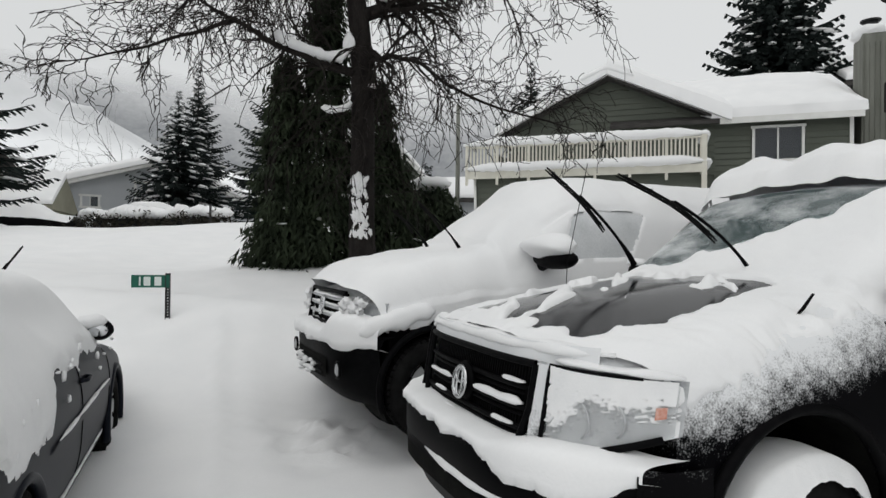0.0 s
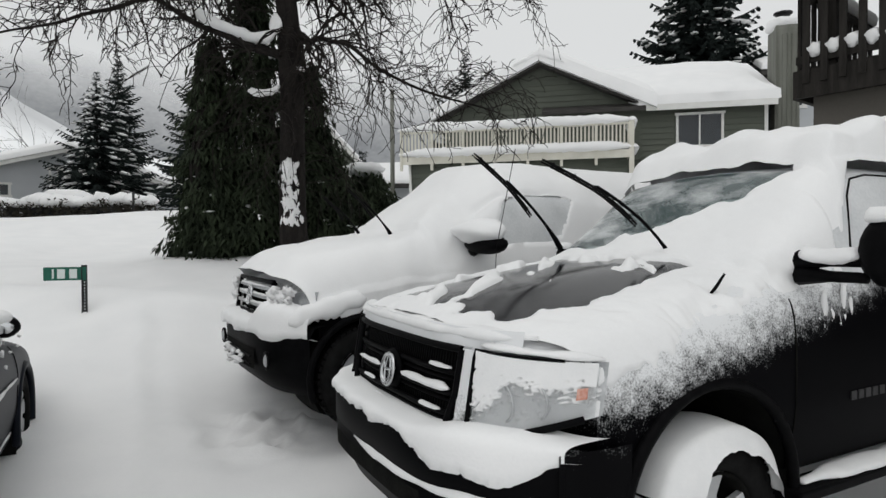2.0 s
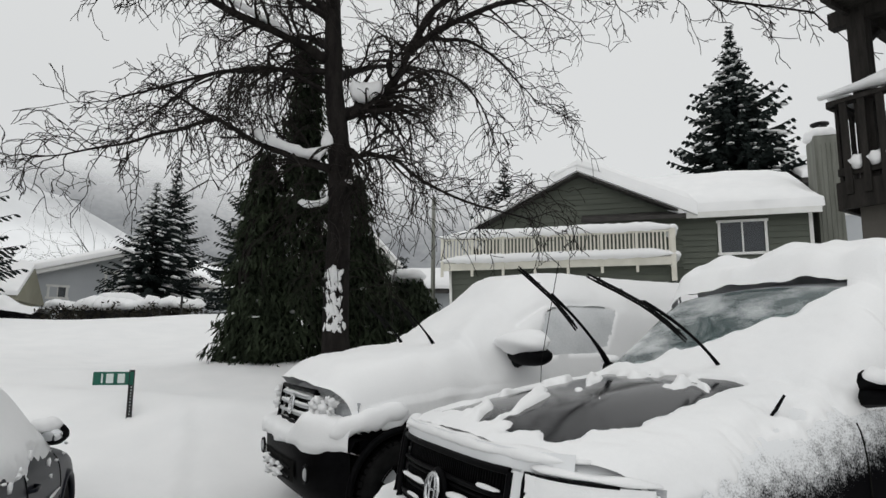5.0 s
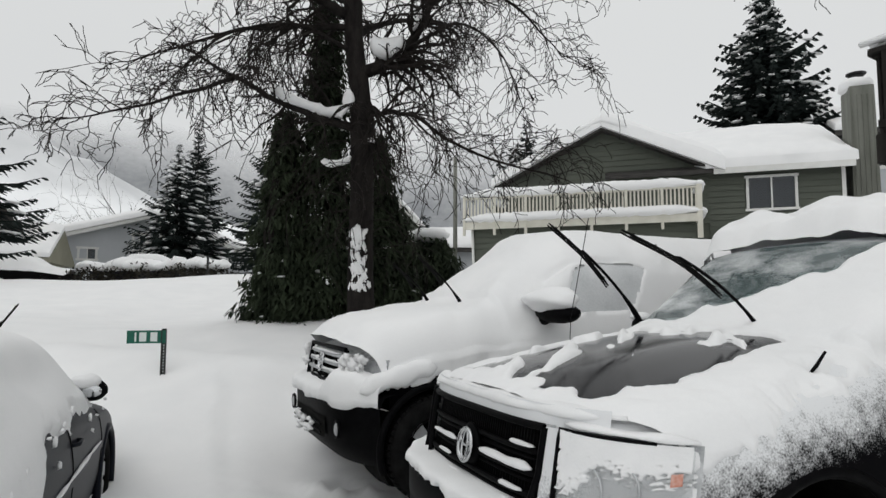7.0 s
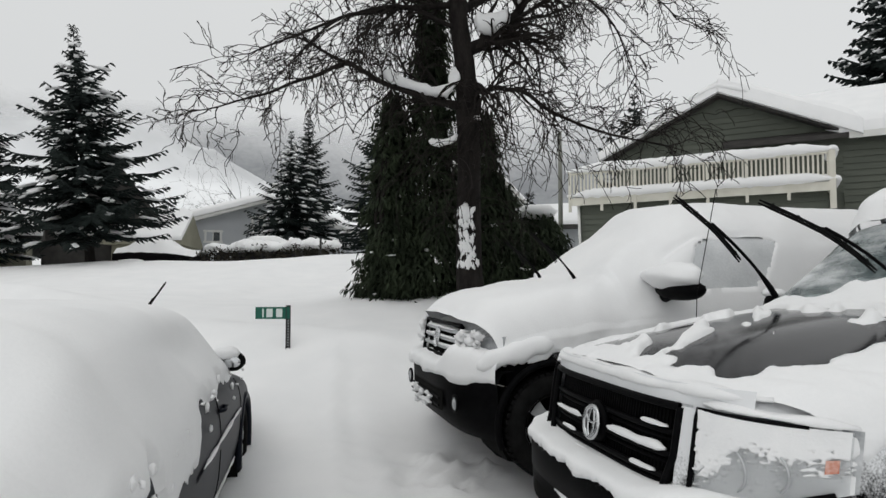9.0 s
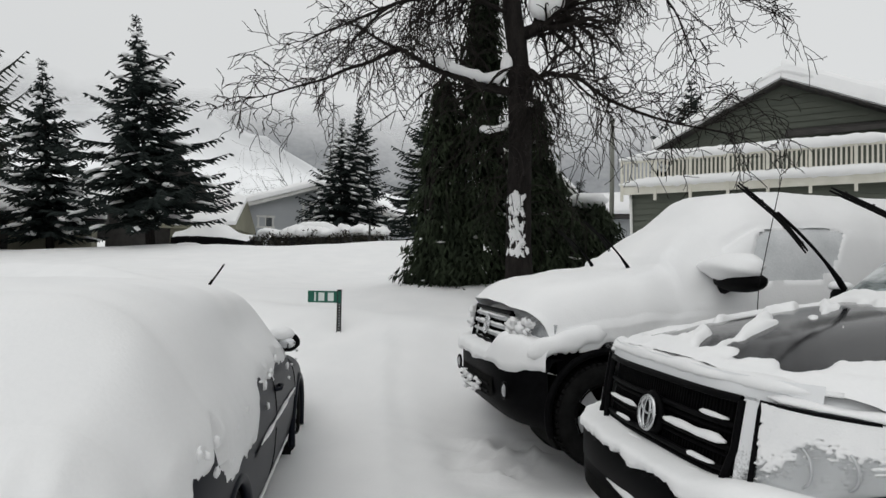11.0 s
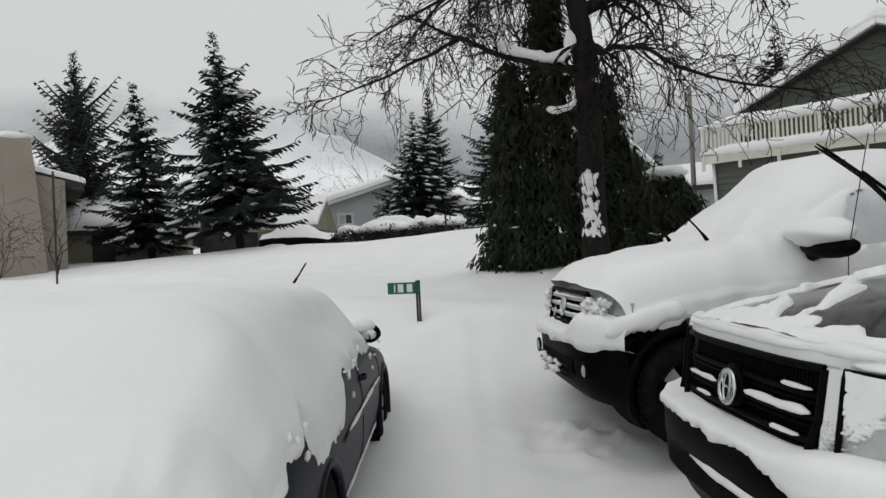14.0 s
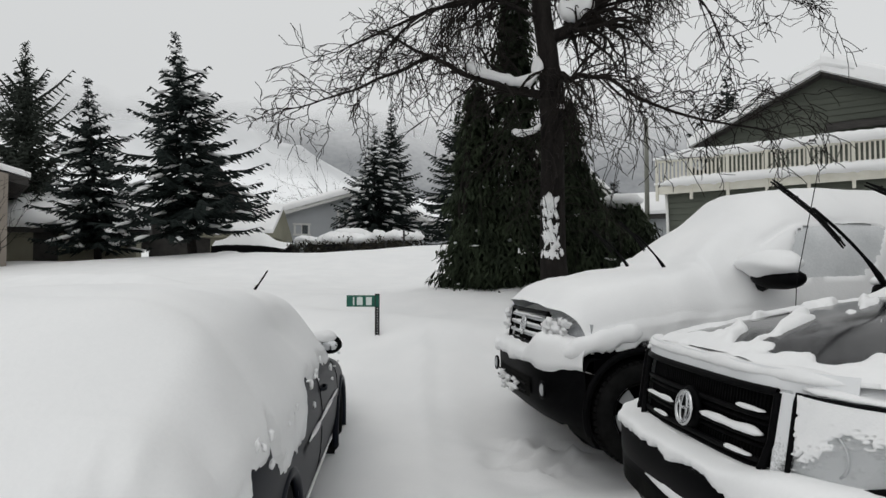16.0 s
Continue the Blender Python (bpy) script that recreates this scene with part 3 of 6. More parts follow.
        t *= 0.35 + 0.65 * smooth01(5.2, 3.4, a)
        t = t + 0.006 * g - 0.06 * smooth01(low + 0.14, low - 0.02, p.z)
        return t - 0.02 if t < 0.004 else t
    build_snow(car, sh, thick, 0.18, 4.35, 5.6, "snow_cover", "drifted snow over bonnet, screen and roof", 230, 150, arches=arches)

    def face(y, z):
        return 0.10 + 0.45 * abs(y) ** 4 + 0.16 * (z - 0.85)

    def strip(z0, z1, y0, y1, off, ny=30, nz=5):
        return Mesh().grid(lambda y, z: (face(y, z) + off, y, z), lin(y0, y1, ny), lin(z0, z1, nz))

    # grille
    g = new("grille")
    g.parent = car
    part("grille_backing", strip(0.80, 1.13, -0.54, 0.54, 0.045), DARK, g)
    rim = [(-0.55, 1.135), (0.55, 1.135), (0.545, 0.95), (0.50, 0.785), (-0.50, 0.785), (-0.545, 0.95), (-0.55, 1.135)]
    pts = []
    for (a, b), (c, d) in zip(rim, rim[1:]):
        pts += [(face(a + (c - a) * k, b + (d - b) * k) - 0.01, a + (c - a) * k, b + (d - b) * k) for k in lin(0, 0.9, 10)]
    part("grille_surround", Mesh().tube(pts + pts[:1], 0.016, 8, False), PLASTIC, g, "", True)
    for z in (0.865, 0.945, 1.03):
        m = Mesh()
        m.tube([(face(y, z) + 0.005, y, z) for y in lin(-0.53, 0.53, 24)], 0.013, 6)
        m.tube([(face(y, z) + 0.012, y, z - 0.03) for y in lin(-0.53, 0.53, 24)], 0.008, 6)
        part("grille_bar", m, PLASTIC, g, "", True)
    for y in lin(-0.52, 0.52, 53):
        part("grille_rib", Mesh().tube([(face(y, 0.81) + 0.025, y, 0.81), (face(y, 1.12) + 0.025, y, 1.12)], 0.0045, 4), PLASTIC, g)
    part("badge_plate", Mesh().blob((face(0, 0.96) - 0.0, 0, 0.965), (0.03, 0.085, 0.10), 0.0, 16, 10), PLASTIC, g, "", True)
    emblem(g, (face(0, 0.965) - 0.035, 0, 0.965), 0.066, 0.072, -0.16)
    for z, y0, y1, w in ((0.955, -0.50, -0.10, 0.024), (0.945, 0.16, 0.48, 0.016), (1.04, -0.50, -0.34, 0.014), (0.865, -0.46, -0.30, 0.012), (0.868, 0.2, 0.36, 0.012), (0.795, -0.48, 0.46, 0.026)):
        ledge(g, [(face(y, z) - 0.005, y, z + 0.010) for y in lin(y0, y1, 30)], w, 0.85 * w, z * 9 + y0, "grille_snow", "snow caught on the grille bars", 0.9)
    # nose panels beside and above the grille
    part("nose_panel", strip(1.14, 1.225, -0.78, 0.78, -0.004, 40), TRUCK, car, "", True)
    m = Mesh()
    m.grid(lambda y, z: (face(y, z) - 0.012, y, z), lin(-0.6, 0.6, 40), lin(1.135, 1.15, 3))
    part("grille_trim", m, CHROME, car, "", True)
    for s in (-1, 1):
        lamp = new("headlight")
        lamp.parent = car
        part("side_nose_panel", strip(0.79, 1.14, s * 0.555, s * 0.63, -0.012, 6), TRUCK, car, "", True)

        def at(a, b, off=0.0, s=s):
            y = 0.63 + a * (0.965 - 0.63)
            top, bot = 1.145 - 0.03 * a, 0.815 + 0.10 * a * a
            z = bot + b * (top - bot)
            return (face(y, z) + off + 0.03 * a, s * y, z)
        part("lens", Mesh().grid(lambda a, b: at(a, b, -0.02 - 0.02 * math.sin(a * math.pi)), lin(0, 1, 14), lin(0, 1, 10)), CLEAR, lamp, "clear lens half packed with snow", True)
        part("housing", Mesh().grid(lambda a, b: at(a, b, 0.02 + 0.09 * math.sin(math.pi * b) * math.sin(math.pi * min(1, a * 1.05))), lin(0, 1, 16), lin(0, 1, 12)), BOWL, lamp, "silvered lamp bowl", True)
        part("lamp_frost", Mesh().grid(lambda a, b: at(a, b, -0.024 - 0.02 * math.sin(a * math.pi) - 0.006 + 0.03 * smooth01(0.62, 0.36, b + 0.40 * wave(a * 3, b * 2, 5 + s) + 0.18 * wave(a * 9, b * 7, 6) + 0.30 * wave(a * 30, b * 24, 9))), lin(0, 1, 90), lin(0, 1, 64)), CLOD, lamp, "snow packed on the lens", True)
        loop = [at(a, 0, -0.024 - 0.02 * math.sin(a * math.pi)) for a in lin(0.95, 0, 12)] + [at(0, b, -0.024) for b in lin(0.1, 0.9, 6)] + [at(a, 1, -0.024 - 0.02 * math.sin(a * math.pi)) for a in lin(0, 0.8, 10)]
        part("lamp_gasket", Mesh().tube(loop, [0.016] * 12 + [0.011] * 6 + [0.007] * 10, 6), PLASTIC, lamp, "", True)
        for a, rr in ((0.28, 0.075), (0.58, 0.065)):
            c = Vector(at(a, 0.40, 0.005))
            part("reflector", Mesh().tube([c + Vector((0, rr * math.cos(t) * s, rr * math.sin(t))) for t in lin(0, 2 * math.pi, 25)], 0.006, 5, False), ALLOY, lamp, "", True)
        part("turn_signal", Mesh().grid(lambda a, b: at(a, b, -0.038), lin(0.90, 0.965, 5), lin(0.36, 0.56, 5)), AMBER, lamp, "amber turn signal dulled by frost", True)
        ledge(lamp, [at(a, 1.05, 0.0) for a in lin(0, 1.0, 16)], 0.03, 0.022, s * 3.0, "lamp_snow", "snow over the headlight", 0.5)
    ledge(car, [(face(y, 1.2) + 0.035, y, 1.195) for y in lin(-0.80, 0.80, 60)], 0.055, 0.035, 17.0, "nose_snow", "snow along the bonnet lip", 0.45)
    # bumper in three levels
    b = new("front_bumper")
    b.parent = car

    def bump(y, z, out):
        return (0.02 + 0.42 * abs(y) ** 4 - out, y, z)
    prof = [(0.80, -0.06), (0.79, 0.02), (0.74, 0.05), (0.62, 0.05), (0.60, 0.03), (0.58, 0.045), (0.48, 0.04), (0.42, -0.02), (0.34, -0.06)]
    part("bumper_skin", Mesh().grid(lambda y, i: bump(y, prof[int(i)][0], prof[int(i)][1]), lin(-0.98, 0.98, 44), range(len(prof))), BUMPER, b, "", True)
    for s in (-1, 1):
        part("bumper_corner", Mesh().grid(lambda x, z: (x, s * (0.978 + 0.025 * smooth01(0.35, 0.6, x) - 0.02 * smooth01(0.5, 0.36, z)), z), lin(0.33, 0.665, 8), lin(0.36, 0.80, 8)), BUMPER, b, "", True)
    part("air_intake", Mesh().grid(lambda y, z: bump(y, z, 0.047), lin(-0.5, 0.5, 20), lin(0.49, 0.57, 3)), DARK, b)

    def shelf(y, k):
        c = smooth01(-0.40, -0.70, y) * (1 - 0.9 * smooth01(-0.82, -0.98, y))
        z1 = 0.772 - 0.10 * c + 0.035 * wave(y * 5, 1, 3) + 0.03 * wave(y * 17, 2, 3) + 0.016 * wave(y * 43, 2, 3)
        z0 = 0.828 + 0.04 * c + 0.01 * wave(y * 4, 3, 3)
        x0, x1 = face(y, 0.81) + 0.05, bump(y, 0.7, 0.065 + 0.03 * c + 0.012 * wave(y * 8, 5, 1))[0]
        if k > 0.9:
            return (x1 + 0.08, y, z1 - 0.012)
        return (x0 + (x1 - x0) * math.sin(min(1, k * 1.3) * math.pi / 2), y, z0 - (z0 - z1) * (k / 0.9) ** 4.0)
    part("bumper_snow", Mesh().grid(shelf, lin(-0.985, 0.97, 220), lin(0, 0.88, 14) + [1.0]), SNOW, b, "snow drifted over the bumper", True)
    ledge(b, [bump(y, 0.60, 0.03) for y in lin(-0.9, 0.2, 40)], 0.03, 0.03, 6.0)
    # wipers, mirror, seams, aerial
    build_wiper(car, (1.80, -0.255, 1.375), (0.86, -0.20, 2.0), 0.10, 0.62, 1.0)
    build_wiper(car, (1.46, 0.40, 1.52), (0.82, 0.40, 2.10), 0.04, 0.64, 1.0)
    part("washer_stalk", Mesh().tube([(1.30, -0.845, 1.33), (1.32, -0.86, 1.36), (1.35, -0.885, 1.425)], [0.006, 0.009, 0.006], 6), PLASTIC, car)
    part("aerial", Mesh().tube([(1.28, 0.9, 1.2), (1.30, 0.9, 1.52), (1.46, 0.9, 2.22)], 0.003, 5), PLASTIC, car)
    for s in (-1, 1):
        mir = new("wing_mirror")
        mir.parent = car
        if s > 0:  # the far mirror is folded in against the door
            mir.matrix_local = pose(0.72, 0.02, -0.02, 0, 0, 0) @ Matrix.Diagonal((0.8, 0.82, 0.8, 1)) @ Matrix.Translation((-0.1, 0, 0.25))
        m = Mesh().blob((1.80, s * 1.33, 1.53), (0.085, 0.11, 0.155), 0.12, 14, 10)
        part("mirror_head", m, PLASTIC, mir, "", True)
        m = Mesh()
        for z in (1.41, 1.48):
            m.tube([(1.80, s * 0.95, z), (1.79, s * 1.1, z), (1.79, s * 1.26, z)], [0.05, 0.026, 0.024], 8)
        part("mirror_arm", m, PLASTIC, mir, "", True)
        ledge(mir, [(1.79, s * y, 1.50 + 0.02 * wave(y, 0, 1, 5)) for y in lin(0.96, 1.24, 16)], 0.06, 0.05, 4.0 + s, "mirror_snow", "snow on the mirror arm", 0.3)
        ledge(mir, [(1.80, s * y, 1.67) for y in lin(1.25, 1.42, 10)], 0.07, 0.05, 5.0 + s, "mirror_snow", "snow on the mirror", 0.3)
        for u in (1.70, 3.2):
            part("door_seam", Mesh().tube([sh.at(u, s * q) + 0.002 * sh.normal(u, s * q) for q in lin(3.9, 6.6, 14)], 0.004, 4), DARK, car)
        part("door_handle", Mesh().tube([(2.95, s * 0.995, 1.16), (3.0, s * 1.03, 1.17), (3.1, s * 1.03, 1.17), (3.15, s * 0.995, 1.16)], 0.014, 6), PLASTIC, car, "", True)
        for i, u in enumerate(lin(2.17, 2.49, 6)):
            part("door_lettering", Mesh().box((u, s * 1.004, 0.80), (0.045, 0.006, 0.045)), STEEL, car, "worn dull lettering")
        part("running_board", Mesh().box((2.95, s * 0.98, 0.40), (2.6, 0.16, 0.05)), PLASTIC, car, bevel=0.01)
        ledge(car, [(u, s * 0.99, 0.44) for u in lin(1.75, 4.2, 40)], 0.07, 0.035, 12.0 + s, "sill_snow", "snow on the running board")
    for i in range(26):  # clods stuck to the flank
        u = random.uniform(0.45, 2.3)
        z = 0.80 + 0.24 * u + random.gauss(-0.09, 0.07)
        x = u + 0.45 * 0.92 * smooth01(1.3, 0, u - 0.17)
        if arched([(a, b, r + 0.05) for a, b, r in arches], Vector((x, 1, z))):
            continue
        part("snow_clod", Mesh().blob((x, -1.0 + 0.02, z), (random.uniform(0.01, 0.028), 0.014, random.uniform(0.012, 0.075)), 0.5, 8, 5, i), CLOD, car, "", True)
    return car


def build_suv():
    car = thing("suv", "black sport utility vehicle under a thick smooth snow blanket", "car", car_frame(-1.25, 5.2, 25.0, 0.17), "parked vehicles")
    st = [
        (0.24, [(0.88, 0.50), (0.93, 0.70), (0.93, 0.88), (0.88, 1.00), (0.72, 1.05), (0.50, 1.08), (0.25, 1.09), (0, 1.10)]),
        (0.50, [(0.93, 0.50), (0.97, 0.72), (0.98, 0.92), (0.92, 1.06), (0.76, 1.14), (0.52, 1.17), (0.26, 1.18), (0, 1.18)]),
        (1.00, [(0.95, 0.5), (1.0, 0.78), (1.0, 0.98), (0.95, 1.12), (0.78, 1.22), (0.53, 1.25), (0.26, 1.26), (0, 1.26)]),
        (1.45, [(0.95, 0.5), (1.0, 0.8), (1.0, 1.02), (0.96, 1.18), (0.80, 1.29), (0.55, 1.32), (0.28, 1.33), (0, 1.33)]),
        (1.85, [(0.95, 0.5), (1.0, 0.8), (1.0, 1.05), (0.97, 1.22), (0.82, 1.49), (0.62, 1.60), (0.32, 1.63), (0, 1.64)]),
        (2.25, [(0.95, 0.5), (1.0, 0.8), (1.0, 1.06), (0.97, 1.24), (0.82, 1.74), (0.68, 1.86), (0.35, 1.90), (0, 1.91)]),
        (2.60, [(0.95, 0.5), (1.0, 0.8), (1.0, 1.06), (0.97, 1.25), (0.83, 1.78), (0.70, 1.90), (0.36, 1.94), (0, 1.95)]),
        (4.70, [(0.95, 0.5), (1.0, 0.8), (1.0, 1.06), (0.97, 1.25), (0.83, 1.76), (0.70, 1.88), (0.36, 1.92), (0, 1.93)]),
        (5.20, [(0.93, 0.5), (0.97, 0.8), (0.97, 1.06), (0.94, 1.20), (0.82, 1.40), (0.68, 1.50), (0.35, 1.52), (0, 1.53)]),
    ]
    sh = Shell(st, 0.32, 1.2)
    arches = [(0.85, 0.42, 0.45), (3.9, 0.42, 0.45)]
    build_shell(car, sh, SUVP, arches, [(1.55, 2.2, -2.6, 2.6), (2.3, 3.1, 2.45, 3.85), (2.3, 3.1, -3.85, -2.45)])
    part("windscreen", patch(sh, 1.53, 2.22, -2.65, 2.65, 0.004), SCREEN, car, "", True)
    # cabin shade again put in as a dark sheet under the glass
    part("cabin_shade_sheet", patch(sh, 1.5, 4.5, -4.1, 4.1, -0.13, 24, 24), DARK, car, "near-black sheet standing for the shaded cabin interior")
    for s in (-1, 1):
        part("side_window", patch(sh, 1.85, 3.12, s * 2.4, s * 3.9, 0.003), FROST, car, "frosted side window", True)
        for ar in arches:
            build_arch(car, ar, s * 0.985, PLASTIC)
            build_wheel(car, ar[0], s * 0.87, 0.40, 0.385, 0.26, 6, 0.0, s)

    def thick(u, s, p):
        v = -p.y
        n, f, g = wave(u * 1.4, v * 1.4, 21.0), wave(u * 4, v * 4, 22.0 + 4 * p.z), wave(u * 13, v * 13, 23.0 + 13 * p.z)
        a = abs(s)
        if u < 1.5:
            t = 0.21 + 0.03 * n
        elif u < 2.3:
            t = 0.21 + 0.03 * n + 0.06 * smooth01(1.9, 2.3, u) + 0.05 * math.exp(-((u - 1.65) / 0.25) ** 2)
        else:
            t = 0.28 + 0.04 * n
        t *= smooth01(0.10, 0.42, u) * 0.55 + 0.45
        lim = 4.9 - 2.2 * smooth01(1.1, 2.2, u)
        t = t * (0.10 + 0.90 * smooth01(lim, lim - 2.0, a)) + 0.02 * f * smooth01(0.3, 2, a)
        t = max(t, 0.02) if a < 4.5 and u > 1.2 else t
        if ((u - 2.62 + 0.3 * (a - 3.1)) / 0.40) ** 4 + ((a - 3.12) / 0.50) ** 4 < 1 + 0.5 * f:
            return -0.05
        low = 0.88 + 0.08 * smooth01(0.5, 0.9, u) + 0.08 * f + 0.05 * g
        t = t - 0.07 * smooth01(low + 0.05, low - 0.05, p.z) + 0.006 * g
        # rubbed arc over the side glass
        if 1.9 < u < 2.9 and 2.3 < a < 2.6:
            t -= 0.028 * smooth01(2.3, 2.4, a) * smooth01(2.6, 2.5, a) * smooth01(-0.2, 0.1, wave(u * 4, 1, 2))
        return t - 0.02 if t < 0.004 else t
    build_snow(car, sh, thick, 0.20, 5.2, 5.7, "snow_cover", "deep smooth snow over bonnet, screen and roof", 190, 130, arches=arches)

    def face(y, z):
        return 0.20 + 0.30 * abs(y) ** 4 + 0.18 * (z - 0.85)
    g = new("grille")
    g.parent = car
    part("grille_backing", Mesh().grid(lambda y, z: (face(y, z) + 0.03, y, z), lin(-0.5, 0.5, 20), lin(0.86, 1.12, 4)), DARK, g)
    rim = [(-0.52, 1.13), (0.52, 1.13), (0.47, 0.86), (-0.47, 0.86), (-0.52, 1.13)]
    pts = []
    for (a, b), (c, d) in zip(rim, rim[1:]):
        pts += [(face(a + (c - a) * k, b + (d - b) * k) - 0.01, a + (c - a) * k, b + (d - b) * k) for k in lin(0, 0.9, 8)]
    part("grille_surround", Mesh().tube(pts + pts[:1], 0.018, 8, False), PLASTIC, g, "", True)
    for z in (0.93, 1.0, 1.07):
        part("grille_bar", Mesh().tube([(face(y, z) - 0.005, y, z) for y in lin(-0.49, 0.49, 20)], 0.016, 6), ALLOY, g, "dull silver bar", True)
        ledge(g, [(face(y, z) - 0.012, y, z + 0.018) for y in lin(-0.45, 0.15 + 0.3 * (z > 0.95), 24)], 0.017, 0.013, z * 11, "grille_snow", "snow on the grille bars", 0.9)
    emblem(g, (face(0, 1.0) - 0.035, -0.03, 1.0), 0.06, 0.075, -0.18)
    for s in (-1, 1):
        lamp = new("headlight")
        lamp.parent = car
        part("lens", Mesh().grid(lambda a, b, s=s: (face(0.54 + 0.38 * a, 0.9 + 0.16 * b) - 0.02 + 0.05 * a, s * (0.54 + 0.38 * a), 0.88 + 0.06 * a + b * (0.17 - 0.04 * a)), lin(0, 1, 12), lin(0, 1, 6)), LENS, lamp, "snow-packed lens", True)
        for i in range(12):
            a = random.uniform(0, 0.6)
            part("lamp_snow", Mesh().blob((face(0.54 + 0.38 * a, 0.95) - 0.035 + 0.05 * a, s * (0.54 + 0.38 * a), random.uniform(0.94, 1.08)), (0.03, random.uniform(0.05, 0.10), random.uniform(0.03, 0.05)), 1.0, 12, 8, i), CLOD, lamp, "", True)
        fog = new("fog_lamp")
        fog.parent = car
        c = (face(0.74, 0.56) - 0.10, s * 0.74, 0.56)
        part("fog_lens", Mesh().blob(c, (0.02, 0.05, 0.05), 0.0, 14, 8), LENS, fog, "", True)
        part("fog_bezel", Mesh().tube([(c[0], c[1] + 0.06 * math.cos(t), c[2] + 0.06 * math.sin(t)) for t in lin(0, 2 * math.pi, 21)], 0.012, 6, False), PLASTIC, fog, "", True)
    b = new("front_bumper")
    b.parent = car
    prof = [(0.82, -0.04), (0.80, 0.05), (0.72, 0.09), (0.60, 0.085), (0.45, 0.07), (0.36, 0.02), (0.28, -0.08)]
    part("bumper_skin", Mesh().grid(lambda y, i: (0.18 + 0.34 * abs(y) ** 4 - prof[int(i)][1], y, prof[int(i)][0]), lin(-0.97, 0.97, 40), range(len(prof))), PLASTIC, b, "", True)
    part("air_intake", Mesh().grid(lambda y, z: (0.18 + 0.34 * abs(y) ** 4 - 0.092, y, z), lin(-0.5, 0.45, 20), lin(0.46, 0.62, 4)), DARK, b)
    for z in (0.5, 0.56):
        part("intake_bar", Mesh().tube([(0.08, y, z) for y in lin(-0.48, 0.44, 12)], 0.008, 5), PLASTIC, b)

    def shelf(y, k):
        c = smooth01(-0.42, -0.58, y) * (1 - 0.4 * smooth01(-0.80, -0.97, y))
        z1 = 0.735 - 0.03 * c + 0.045 * wave(y * 5, 1, 13) + 0.02 * wave(y * 15, 2, 13)
        z0 = 0.86 + 0.12 * c + 0.03 * wave(y * 5, 3, 13) + 0.03 * c * wave(y * 13, 3, 13)
        x0, x1 = face(y, 0.86) + 0.08 - 0.06 * c, 0.18 + 0.34 * abs(y) ** 4 - 0.125 - 0.02 * wave(y * 6, 5, 11)
        if k > 0.9:
            return (x1 + 0.10, y, z1 - 0.012)
        return (x0 + (x1 - x0) * math.sin(min(1, k * 1.3) * math.pi / 2), y, z0 - (z0 - z1) * (k / 0.9) ** 3.2)
    part("bumper_snow", Mesh().grid(shelf, lin(-0.98, 0.97, 120), lin(0, 0.88, 14) + [1.0]), SNOW, b, "snow drifted over the bumper", True)
    ledge(b, [(0.26 + 0.58 * k, -0.90 - 0.085 * k, 0.85 + 0.16 * k + 0.02 * wave(k * 6, 1, 2)) for k in lin(0, 1, 24)], 0.06, 0.10, 33.0, "wing_snow", "snow joining bumper and wing", 0.4, SNOW)
    for i in range(14):
        part("intake_snow", Mesh().blob((0.075, random.uniform(-0.3, 0.45), random.uniform(0.42, 0.55)), (0.03, random.uniform(0.03, 0.06), random.uniform(0.015, 0.03)), 0.6, 8, 5, i), CLOD, b, "", True)
    build_wiper(car, (1.39, -0.30, 1.50), (0.98, -0.30, 1.92), 0.02, 0.6, 0.9)
    build_wiper(car, (1.33, 0.30, 1.52), (0.98, 0.30, 1.88), 0.02, 0.6, 0.9)
    for s in (-1, 1):
        mir = new("wing_mirror")
        mir.parent = car
        part("mirror_head", Mesh().blob((1.86, s * 1.12, 1.42), (0.11, 0.28, 0.085), 0.1, 16, 10), PLASTIC, mir, "", True)
        part("mirror_snow", Mesh().blob((1.82, s * 1.07, 1.53), (0.16, 0.33, 0.10), 0.25, 18, 10, 3), SNOW, mir, "rounded snow cap", True)
        part("mirror_arm", Mesh().tube([(1.86, s * 0.93, 1.36), (1.86, s * 1.05, 1.40)], 0.05, 8), PLASTIC, mir, "", True)
    for u in (1.62, 2.75):
        part("door_seam", Mesh().tube([sh.at(u, -q) for q in lin(4.2, 6.6, 10)], 0.004, 4), DARK, car)
    return car


